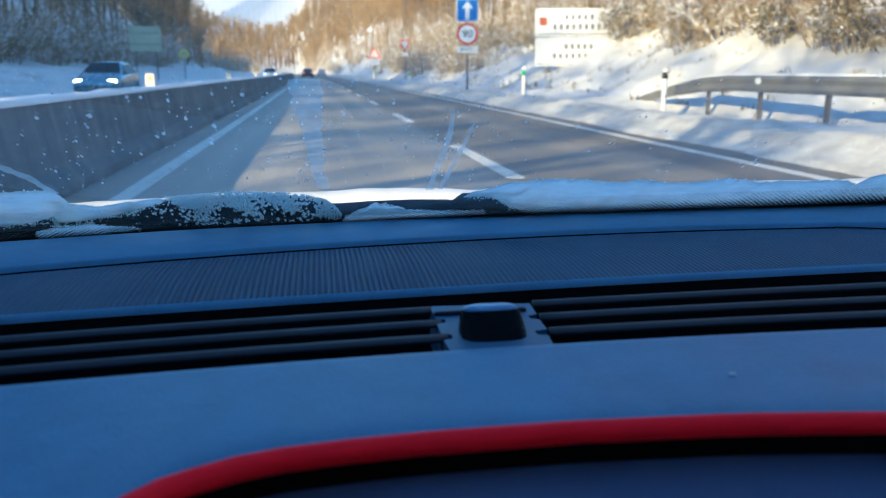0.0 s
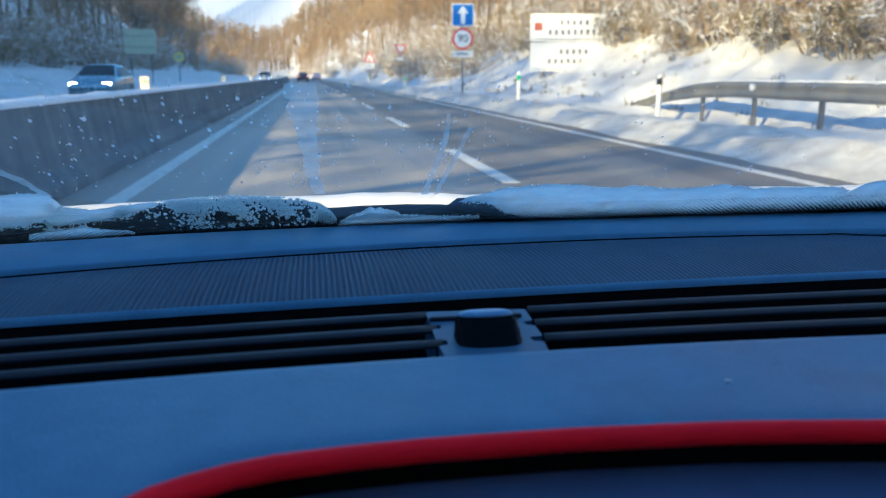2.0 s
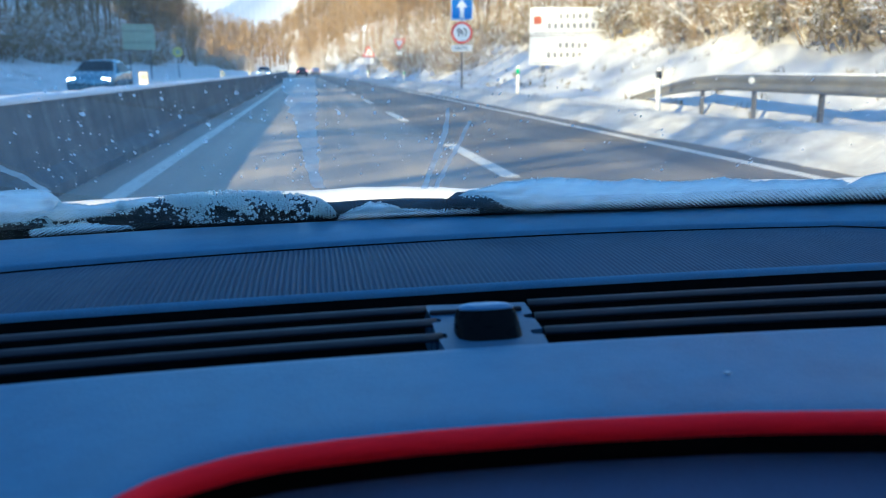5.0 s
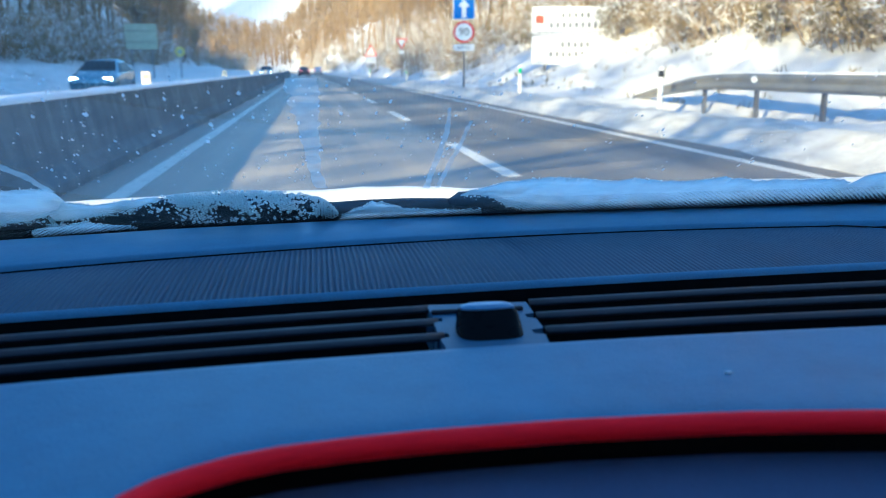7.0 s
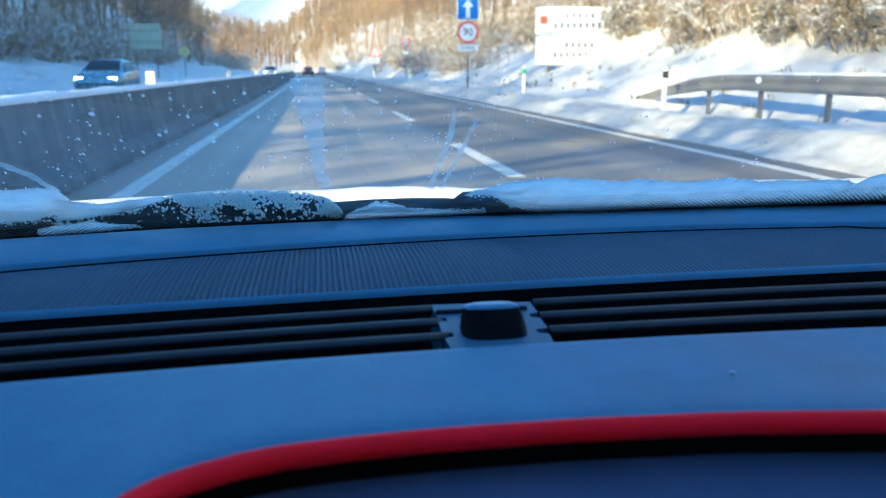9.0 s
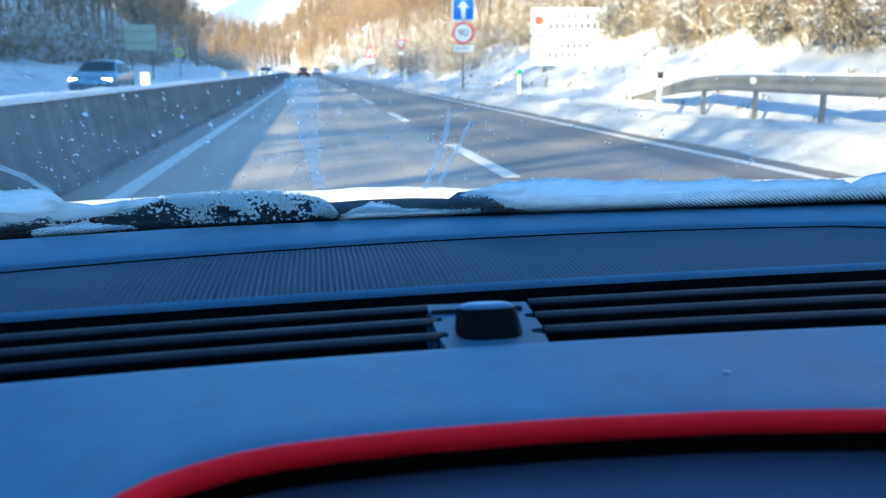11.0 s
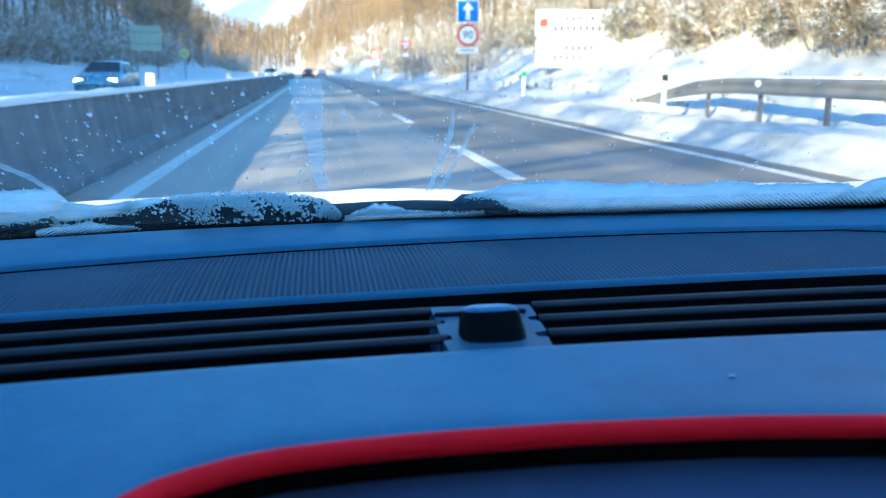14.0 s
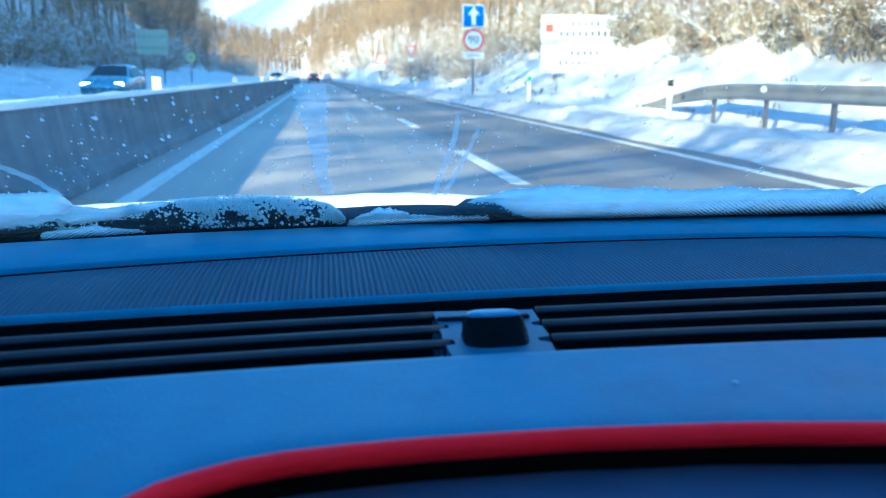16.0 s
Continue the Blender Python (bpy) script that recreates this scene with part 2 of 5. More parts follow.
M_ICE = snow_material("thin_snow", through_light=0.96)
M_WETFACE = film_material("melting_face", (0.95, 0.99, 0.99), 0.62)
M_ASPHALT = asphalt_material()
M_PAINT = paint_material()
M_CONCRETE = concrete_material()
M_STEEL = plain("galvanised_steel", (0.20, 0.195, 0.18), (0.34, 0.33, 0.30), 0.55, 0.5, 3, 60, 0.1)
M_DARKSTEEL = plain("grey_post", (0.12, 0.12, 0.13), (0.2, 0.2, 0.21), 0.5, 0.4, 5, 60, 0.1)
M_BARK = bark_material("bark", (0.09, 0.07, 0.045), (0.30, 0.21, 0.12), 0.06)
M_TWIG = bark_material("twigs", (0.20, 0.13, 0.06), (0.42, 0.275, 0.115), 0.07, 0.2)
M_SHRUB = bark_material("shrub_twigs", (0.14, 0.10, 0.05), (0.36, 0.26, 0.13), 0.20, -0.05)
M_LEAF = bark_material("dry_leaves", (0.10, 0.09, 0.04), (0.34, 0.24, 0.10), 0.18, 0.0)
M_DASH = dash_material("dash_plastic", (0.053, 0.126, 0.228), (0.090, 0.200, 0.340), 0.5, 900.0, 0.2)
M_DASHDARK = dash_material("dark_plastic", (0.014, 0.016, 0.02), (0.024, 0.026, 0.03), 0.6)
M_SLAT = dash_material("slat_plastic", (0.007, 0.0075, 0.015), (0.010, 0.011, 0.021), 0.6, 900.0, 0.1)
# near-black that paints shade into vent and hollow; also plain cowl plastic
M_VOID = plain("plastic_and_shade_black", (0.004, 0.004, 0.005), (0.008, 0.008, 0.009), 0.9)
M_RIB = ribbed_material()
M_PLATE = dash_material("plate_plastic", (0.024, 0.066, 0.132), (0.034, 0.086, 0.164), 0.5, 900.0, 0.1)
M_WIPER = plain("wiper_black", (0.022, 0.026, 0.034), (0.045, 0.05, 0.062), 0.6, 0, 60, 500)
M_SENSOR = plain("sensor_lens", (0.0015, 0.002, 0.003), (0.003, 0.0035, 0.005), 0.28, 0, 30, 300, 0.02)
M_RED = plain("red_trim", (0.95, 0.006, 0.020), (0.98, 0.010, 0.028), 0.6, 0, 20, 300, 0.1, 0.0003)
M_RED.node_tree.nodes["Principled BSDF"].inputs["Specular IOR Level"].default_value = 0.10
M_SENSOR.node_tree.nodes["Principled BSDF"].inputs["Specular IOR Level"].default_value = 0.06
# the blue is the sky's reflection on the bevel, put into the colour
M_SENSORTOP = plain("sensor_top", (0.12, 0.22, 0.38), (0.15, 0.26, 0.43), 0.3, 0, 30, 300, 0.02)
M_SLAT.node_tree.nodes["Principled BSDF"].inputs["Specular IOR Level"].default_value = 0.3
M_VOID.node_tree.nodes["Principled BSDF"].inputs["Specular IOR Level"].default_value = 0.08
M_GLASS = glass_material("windscreen_glass", (0.77, 0.83, 0.85), haze=0.075)
M_SIDEGLASS = glass_material("side_glass", (0.85, 0.88, 0.9))
M_STREAK = film_material("dried_water", (0.86, 0.93, 0.95), 0.46)
M_SPECK = film_material("salt_speck", (0.9, 0.93, 0.96), 0.95)
M_FRIT = frit_material()
M_CLOTH = plain("headliner", (0.42, 0.41, 0.40), (0.50, 0.49, 0.47), 0.9)
M_BODY = plain("dark_car_paint", (0.03, 0.035, 0.045), (0.05, 0.055, 0.065), 0.3, 0.3)
M_RUBBER = plain("tyre_rubber", (0.015, 0.015, 0.015), (0.03, 0.03, 0.03), 0.85)
M_RIM = plain("alloy", (0.4, 0.4, 0.41), (0.5, 0.5, 0.5), 0.35, 0.8)
M_WHITE = plain("sign_white", (0.74, 0.74, 0.72), (0.82, 0.82, 0.80), 0.4, 0, 2, 30, 0.05)
M_SIGNRED = plain("sign_red", (0.55, 0.03, 0.03), (0.65, 0.05, 0.04), 0.4, 0, 2, 30, 0.05)
M_SIGNBLUE = plain("sign_blue", (0.01, 0.13, 0.50), (0.02, 0.18, 0.60), 0.4, 0, 2, 30, 0.05)
M_SIGNBROWN = plain("sign_brown", (0.35, 0.08, 0.03), (0.42, 0.11, 0.05), 0.4, 0, 2, 30, 0.05)
M_BLACK = plain("sign_black", (0.01, 0.01, 0.01), (0.025, 0.025, 0.025), 0.5)
M_LETTER = plain("faded_lettering", (0.16, 0.16, 0.17), (0.24, 0.24, 0.25), 0.5)
M_GREEN = plain("reflector_green", (0.0, 0.35, 0.10), (0.01, 0.45, 0.14), 0.3)
M_YELLOW = plain("sign_yellow", (0.62, 0.52, 0.12), (0.70, 0.60, 0.18), 0.45, 0, 2, 30, 0.05)
M_CREAM = plain("panel_back", (0.34, 0.38, 0.28), (0.45, 0.48, 0.36), 0.5, 0.1, 2, 30, 0.05)
M_HEAD = lamp_material("headlamp_glow", (1.0, 0.93, 0.8), 6.0)
M_TAIL = lamp_material("tail_lamp", (1.0, 0.05, 0.02), 0.8)


# ---------------- mesh helpers ----------------
def mesh_of(name, verts, faces, material, smooth=False):
    me = bpy.data.meshes.new(name)
    me.from_pydata([tuple(v) for v in verts], [], faces)
    me.materials.append(material)
    if smooth:
        me.polygons.foreach_set("use_smooth", [True] * len(me.polygons))
    me.update()
    return me


def part(name, data, parent, label="", m=None):
    """One mesh object under a thing or a part."""
    ob = new(name, data)
    ob.parent = parent
    if m is not None:
        ob.matrix_basis = m
    if label:
        ob["label"] = label
    return ob


def thing(name, label, category, group="", kind="", m=None, data=None):
    ob = new(name, data)
    if m is not None:
        ob.matrix_basis = m
    return tagged(ob, label, category, group, kind)


def bm_mesh(name, bm, material, smooth=False):
    me = bpy.data.meshes.new(name)
    bmesh.ops.recalc_face_normals(bm, faces=bm.faces)
    bm.to_mesh(me)
    bm.free()
    me.materials.append(material)
    if smooth:
        me.polygons.foreach_set("use_smooth", [True] * len(me.polygons))
    return me


def box_mesh(name, sx, sy, sz, material, bevel=0.0, at=(0, 0, 0), segments=2, smooth=False):
    bm = bmesh.new()
    bmesh.ops.create_cube(bm, size=1.0, matrix=Matrix.Translation(at) @ Matrix.Diagonal((sx, sy, sz, 1)))
    if bevel:
        bmesh.ops.bevel(bm, geom=list(bm.edges), offset=bevel, segments=segments, affect="EDGES", profile=0.5)
    return bm_mesh(name, bm, material, smooth)


def loft(name, rings, material, closed=False, cap=False, smooth=True):
    """Skin over rows of points of equal length."""
    verts = [p for ring in rings for p in ring]
    n = len(rings[0])
    faces = []
    for i in range(len(rings) - 1):
        for j in range(n if closed else n - 1):
            a, b = i * n + j, i * n + (j + 1) % n
            faces.append((a, b, b + n, a + n))
    if cap:
        faces.append(tuple(range(n - 1, -1, -1)))
        faces.append(tuple((len(rings) - 1) * n + j for j in range(n)))
    me = mesh_of(name, verts, faces, material, smooth)
    bm = bmesh.new()
    bm.from_mesh(me)
    bmesh.ops.recalc_face_normals(bm, faces=bm.faces)
    bm.to_mesh(me)
    bm.free()
    return me


def tube(name, path, radii, material, sides=8, smooth=True):
    rings = []
    for i, p in enumerate(path):
        p = Vector(p)
        d = (Vector(path[min(i + 1, len(path) - 1)]) - Vector(path[max(i - 1, 0)])).normalized()
        side = d.cross(Vector((0, 0, 1)))
        side = side.normalized() if side.length > 1e-3 else Vector((1, 0, 0))
        up = side.cross(d).normalized()
        r = radii[i] if isinstance(radii, (list, tuple)) else radii
        rings.append([p + (side * math.cos(k * math.tau / sides) + up * math.sin(k * math.tau / sides)) * r for k in range(sides)])
    return loft(name, rings, material, closed=True, cap=True, smooth=smooth)


def table(points):
    """A smooth-enough function through (x, y) points."""
    xs, ys = [p[0] for p in points], [p[1] for p in points]
    return lambda x: float(np.interp(x, xs, ys))


def span(a, b, n):
    return [a + (b - a) * i / (n - 1) for i in range(n)]


# ---------------- the road and the land ----------------
ROAD_L, ROAD_R = -11.3, 5.45       # both carriageways, metres either side of the car's line
land_right = table([(5.4, -0.03), (5.55, 0.05), (6.1, 0.10), (8.6, 0.17), (10, 0.85), (13, 2.5), (18, 4.6), (30, 8.0), (60, 12), (140, 14), (900, 20)])
# left crest raised until it keeps the low sun off bank and wood
land_left = table([(-900, 34), (-140, 30), (-75, 31), (-58, 29), (-48, 21), (-38, 11.5), (-30, 6.2), (-24, 3.2), (-20, 1.9), (-15, 0.9), (-12.4, 0.3), (-11.2, -0.03)])


BEND = 0.8e-4                       # how fast the road swings to the left


def centre(y):
    """How far the road has bent to the left, y metres ahead."""
    return -BEND * y * y if y > 0 else 0.0


def land(u, y):
    rise = 0.12 * max(0.0, y - 450)             # the hill that closes the straight
    if ROAD_L + 0.1 < u < ROAD_R - 0.05:
        return -0.03 + rise
    h = land_right(u) if u > 0 else land_left(u)
    if u > 0:
        far = min(1.0, max(0.0, (y - 110) / 260))
        h *= 1 + 1.3 * far * far * (3 - 2 * far)
    else:                                       # the wooded valley side runs out ahead
        far = min(1.0, max(0.0, (y - 185) / 130))
        h *= 1 - 0.62 * far * far * (3 - 2 * far)
    away = (u - ROAD_R) if u > 0 else (ROAD_L - u)
    rough = min(1.0, max(0.0, away) / 3.0)
    p = Vector((u, y, 0))
    return h + rise + rough * (0.45 * noise.noise(p * 0.11) + 0.24 * noise.noise(p * 0.45) + 0.16 * noise.noise(p * 1.3) + 0.07 * noise.noise(p * 2.9)) * (1 + min(3, away / 30))


def build_land():
    us = [-900, -500, -300, -200, -140, -100, -80, -70, -62, -58, -54, -50, -47] + span(-44, -12, 60) + [-11.6, -11.3, -11.15, -9, -6, -3, 0, 3, 5.3] \
        + span(5.45, 22, 84) + span(22.8, 50, 30) + [60, 75, 100, 140, 200, 300, 500, 900]
    ys = [-400, -250, -160, -110, -80, -60, -45] + span(-36, -2, 18) + span(0, 70, 110) + span(71.5, 150, 50) + span(155, 420, 50) + [450, 500, 600, 750, 1000, 1500, 2200]
    rows = [[Vector((u + centre(min(y, 600)), y, land(u, y))) for u in us] for y in ys]
    ob = thing("ground", "rough snow covered ground rising in banks beside the road", "ground", kind="structure",
               data=loft("ground", rows, M_BANK))
    return ob


def strip(name, u0, u1, y0, y1, z, material, step=4.0):
    n = max(2, int(abs(y1 - y0) / step) + 1)
    rows = [[Vector((u + centre(y), y, z)) for u in (u0, u1)] for y in span(y0, y1, n)]
    return loft(name, rows, material, smooth=False)


def build_road():
    rows = []
    for y in span(-120, 448, 143):
        rows.append([Vector((u + centre(y), y, zz)) for u, zz in ((ROAD_L, -0.06), (ROAD_L, 0), (-7.3, 0.0), (-2.5, 0), (0, 0), (1.9, 0), (ROAD_R, 0), (ROAD_R, -0.06))])
    thing("road", "salt-greyed asphalt dual carriageway, damp and streaked", "road", kind="structure", data=loft("road", rows, M_ASPHALT, smooth=False))
    thing("edge_line_left", "solid white painted line beside the concrete barrier", "road marking", kind="structure",
          data=strip("edge_line", -1.71, -1.53, -120, 446, 0.004, M_PAINT))
    thing("edge_line_right", "solid white painted line at the snowy road edge", "road marking", kind="structure",
          data=strip("edge_line", 4.62, 4.80, -120, 446, 0.004, M_PAINT))
    thing("edge_line_far", "white painted line of the opposite carriageway", "road marking", kind="structure",
          data=strip("edge_line", -10.6, -10.42, -120, 446, 0.004, M_PAINT))
    dash = box_mesh("lane_dash", 0.17, 3.6, 0.004, M_PAINT, at=(0, 0, 0.002))
    for u in (1.88, -7.0):
        for k in range(-6, 40):
            y = 9.4 + 8.9 * k
            thing("lane_dash", "white painted lane dash, worn, on asphalt", "road marking", "lane dashes", "structure",
                  pose(u + centre(y), y, 0.002, 0, 0, math.degrees(math.atan(2 * BEND * max(y, 0)))), dash)


def build_verge():
    """Dirty slush thrown up in a low ridge along the road's edge."""
    rows = []
    for y in span(-60, 60, 330) + span(61, 330, 180):
        row = []
        for f in span(0, 1, 15):
            u = ROAD_R - 0.35 + 2.15 * f + 0.22 * noise.noise(Vector((y * 0.35, 0, 3))) + 0.10 * noise.noise(Vector((y * 1.4, 0, 6)))
            heap = math.sin(math.pi * min(1.0, f * 1.15 + 0.02)) if f < 0.86 else 0.0
            lumps = 0.5 + 0.8 * abs(noise.noise(Vector((u * 1.1, y * 0.55, 1)))) + 0.7 * noise.noise(Vector((u * 3.1, y * 2.4, 5))) * heap
            z = max(land(u, y), 0.004) + 0.17 * heap * lumps if 0 < f < 1 else -0.03
            row.append(Vector((u + centre(y), y, z)))
        rows.append(row)
    thing("verge", "low ridge of dirty ploughed slush along the road edge", "snow", kind="structure", data=loft("verge", rows, M_VERGE))


def build_barrier():
    prof = [(-0.32, 0.0), (-0.31, 0.09), (-0.20, 0.22), (-0.11, 0.70), (-0.10, 0.78), (0.10, 0.78), (0.11, 0.70), (0.20, 0.22), (0.31, 0.09), (0.32, 0.0)]
    length = 6.0
    seg = loft("barrier_segment", [[Vector((a, y, b)) for a, b in prof] for y in (0.012, 0.03, length - 0.03, length - 0.012)], M_CONCRETE, closed=True, cap=True, smooth=False)
    rnd = random.Random(3)
    caps = []
    for v in range(4):
        rows = []
        for y in span(0, length, 25):
            h = 0.045 + 0.025 * noise.noise(Vector((y * 1.3, v * 9.0, 0)))
            w = 0.125 + 0.02 * noise.noise(Vector((y * 2.1, v * 5.0, 3)))
            rows.append([Vector((x, y, z)) for x, z in ((-w, 0.765), (-w * 1.02, 0.79), (-w * 0.7, 0.78 + h * 0.85), (0, 0.78 + h), (w * 0.7, 0.78 + h * 0.85), (w * 1.02, 0.79), (w, 0.765))])
        caps.append(loft("snow_cap", rows, M_SNOW))
    root = thing("median_barrier", "grey concrete median barrier with snow along its top", "barrier", kind="structure")
    for k in range(-14, 72):
        y = k * length
        m = pose(-2.42 + centre(y), y, 0, 0, 0, math.degrees(math.atan(2 * BEND * max(y + 3, 0))))
        s = part("barrier_segment", seg, root, m=m)
        part("snow_cap", caps[rnd.randrange(4)], s, "snow lying on the barrier top")
    post = box_mesh("reflector_body", 0.13, 0.03, 0.20, M_AMBER, 0.008, (0, 0, 0.10))
    eye = box_mesh("reflector_face", 0.08, 0.006, 0.06, M_CREAM, 0.002, (0, -0.0175, 0.13))
    for k in range(-2, 14):
        y = 12.8 + 11.5 * k
        p = thing("barrier_reflector", "small cream reflector plate standing on the barrier", "reflector", "barrier reflectors", m=pose(-2.42 + centre(y), y, 0.80))
        part("plate", post, p)
        part("reflector", eye, p, "pale amber reflector")


def build_guard_rail():
    root = thing("guard_rail", "galvanised steel crash rail on posts in the snow verge", "guard rail")
    wave = [(0.0, -0.155), (-0.03, -0.145), (-0.075, -0.105), (-0.08, -0.07), (-0.035, -0.025), (-0.03, 0.0), (-0.035, 0.025), (-0.08, 0.07), (-0.075, 0.105), (-0.03, 0.145), (0.0, 0.155)]
    rise = table([(-60, 0.60), (15.4, 0.60), (16.6, 0.55), (18.2, 0.38), (20.2, 0.10)])
    twist = table([(-60, 1.0), (16.5, 1.0), (20.2, 0.55)])
    rows = []
    ys = span(-60, 14, 20) + span(14.5, 20.2, 14)
    for y in ys:
        base = 0.15
        front = [Vector((8.15 + a, y, base + rise(y) + b * twist(y))) for a, b in wave]
        back = [p + Vector((0.006, 0, 0)) for p in reversed(front)]
        rows.append(front + back)
    part("rail_beam", loft("rail_beam", rows, M_STEEL, closed=True, cap=True), root)
    cap = []
    for y in ys[:-6]:
        base = 0.15 + rise(y) + 0.155
        h = 0.02 + 0.012 * noise.noise(Vector((0, y * 0.9, 4)))
        cap.append([Vector((x, y, base + z)) for x, z in ((8.115, -0.004), (8.12, h), (8.15, h * 1.3), (8.165, -0.002))])
    part("snow_on_rail", loft("snow_on_rail", cap, M_SNOW), root, "thin line of snow on the rail")
    post = box_mesh("post", 0.06, 0.10, 1.0, M_DARKSTEEL, 0.006, (0.0, 0, 0.15))
    block = box_mesh("spacer", 0.09, 0.08, 0.16, M_DARKSTEEL, 0.006)
    for k in range(0, 34):
        y = 16.6 - 2.1 * k
        p = part("post", post, root, m=pose(8.27, y, 0.17))
        part("spacer", block, p, m=pose(-0.07, 0, 0.58))
    bm = bmesh.new()
    bmesh.ops.create_cone(bm, cap_ends=True, segments=16, radius1=0.065, radius2=0.055, depth=0.02, matrix=Matrix.Rotation(math.pi / 2, 4, "X"))
    button = bm_mesh("reflector", bm, M_WHITE)
    for y in (14.2, 7.0, 0.0):
        part("reflector", button, root, "round white reflector on the rail", pose(8.03, y, 0.80))


build_land()
build_road()
build_verge()
build_barrier()
build_guard_rail()


# ---------------- trees and shrubs ----------------
class Wood:
    """Collects tapered limbs into one mesh."""

    def __init__(self):
        self.v, self.f = [], []

    def limb(self, pts, r0, r1, sides):
        n0 = len(self.v)
        last = len(pts) - 1
        for i, p in enumerate(pts):
            d = (pts[min(i + 1, last)] - pts[max(i - 1, 0)]).normalized()
            side = d.cross(Vector((0.31, 0.2, 0.93))).normalized()
            up = side.cross(d)
            r = r0 + (r1 - r0) * i / last
            for k in range(sides):
                a = k * math.tau / sides
                self.v.append(p + (side * math.cos(a) + up * math.sin(a)) * r)
        for i in range(last):
            for k in range(sides):
                a, b = n0 + i * sides + k, n0 + i * sides + (k + 1) % sides
                self.f.append((a, b, b + sides, a + sides))

    def twig(self, pts, r0, r1, rnd):
        """A thin flat-sided twig."""
        n0 = len(self.v)
        last = len(pts) - 1
        side = (pts[-1] - pts[0]).cross(Vector((rnd.uniform(-1, 1), rnd.uniform(-1, 1), rnd.uniform(-1, 1)))).normalized()
        for i, p in enumerate(pts):
            r = r0 + (r1 - r0) * i / last
            self.v += [p - side * r, p + side * r]
        for i in range(last):
            a = n0 + 2 * i
            self.f.append((a, a + 1, a + 3, a + 2))

    def leaf(self, p, rnd, size):
        n0 = len(self.v)
        a = Vector((rnd.uniform(-1, 1), rnd.uniform(-1, 1), rnd.uniform(-1, 1))).normalized() * size
        b = a.cross(Vector((rnd.uniform(-1, 1), rnd.uniform(-1, 1), rnd.uniform(-1, 1)))).normalized() * size * 0.5
        self.v += [p - a, p + b, p + a, p - b]
        self.f.append((n0, n0 + 1, n0 + 2, n0 + 3))


def wander(rnd, start, way, length, n, bend, lift):
    pts, p, d = [start], start.copy(), way.normalized()
    for _ in range(n):
        d = (d + Vector((rnd.gauss(0, bend), rnd.gauss(0, bend), rnd.gauss(0, bend) + lift))).normalized()
        p = p + d * (length / n)
        pts.append(p.copy())
    return pts


def off_axis(rnd, d, angle):
    side = d.cross(Vector((rnd.uniform(-1, 1), rnd.uniform(-1, 1), rnd.uniform(-1, 1)))).normalized()
    return (d * math.cos(angle) + side * math.sin(angle)).normalized()


def tree_meshes(seed, height, girth, limbs=15, coarse=1.0, low=0.3, twig_mat=None, fine=(6, 5, 2)):
    rnd = random.Random(seed)
    trunk, crown = Wood(), Wood()
    spine = wander(rnd, Vector((0, 0, -0.3)), Vector((rnd.gauss(0, 0.05), rnd.gauss(0, 0.05), 1)), height * 0.93, 9, 0.06, 0.06)
    trunk.limb(spine, girth, girth * 0.15, 7)
    for i in range(limbs):
        f = low + (1 - low) * (i + rnd.random()) / limbs
        k = min(int(f * 9), 8)
        base = spine[k].lerp(spine[k + 1], f * 9 - k)
        d = off_axis(rnd, (spine[k + 1] - spine[k]).normalized(), rnd.uniform(0.6, 1.15))
        ln = height * (0.40 - 0.26 * f) * rnd.uniform(0.7, 1.25)
        pts = wander(rnd, base, d, ln, 5, 0.16, 0.10)
        r = girth * (0.42 - 0.27 * f)
        trunk.limb(pts, r, r * 0.25, 5)
        for j in range(fine[0]):
            g = rnd.uniform(0.2, 1.0)
            m = min(int(g * 5), 4)
            d2 = off_axis(rnd, (pts[m + 1] - pts[m]).normalized(), rnd.uniform(0.4, 1.0))
            l2 = ln * rnd.uniform(0.28, 0.55)
            p2 = wander(rnd, pts[m].lerp(pts[m + 1], g * 5 - m), d2, l2, 3, 0.2, 0.06)
            crown.limb(p2, r * 0.35, 0.008 * coarse, 3)
            for _ in range(fine[1]):
                q = p2[rnd.randrange(1, 4)]
                d3 = off_axis(rnd, d2, rnd.uniform(0.3, 1.0))
                p3 = wander(rnd, q, d3, l2 * rnd.uniform(0.35, 0.7), 2, 0.2, 0.05)
                crown.twig(p3, 0.020 * coarse, 0.009 * coarse, rnd)
                for _ in range(fine[2]):
                    d4 = off_axis(rnd, d3, rnd.uniform(0.4, 1.1))
                    crown.twig([p3[1], p3[1] + d4 * l2 * rnd.uniform(0.2, 0.5)], 0.016 * coarse, 0.008 * coarse, rnd)
    return (mesh_of("trunk", trunk.v, trunk.f, M_BARK, True), mesh_of("crown", crown.v, crown.f, twig_mat or M_TWIG, False))


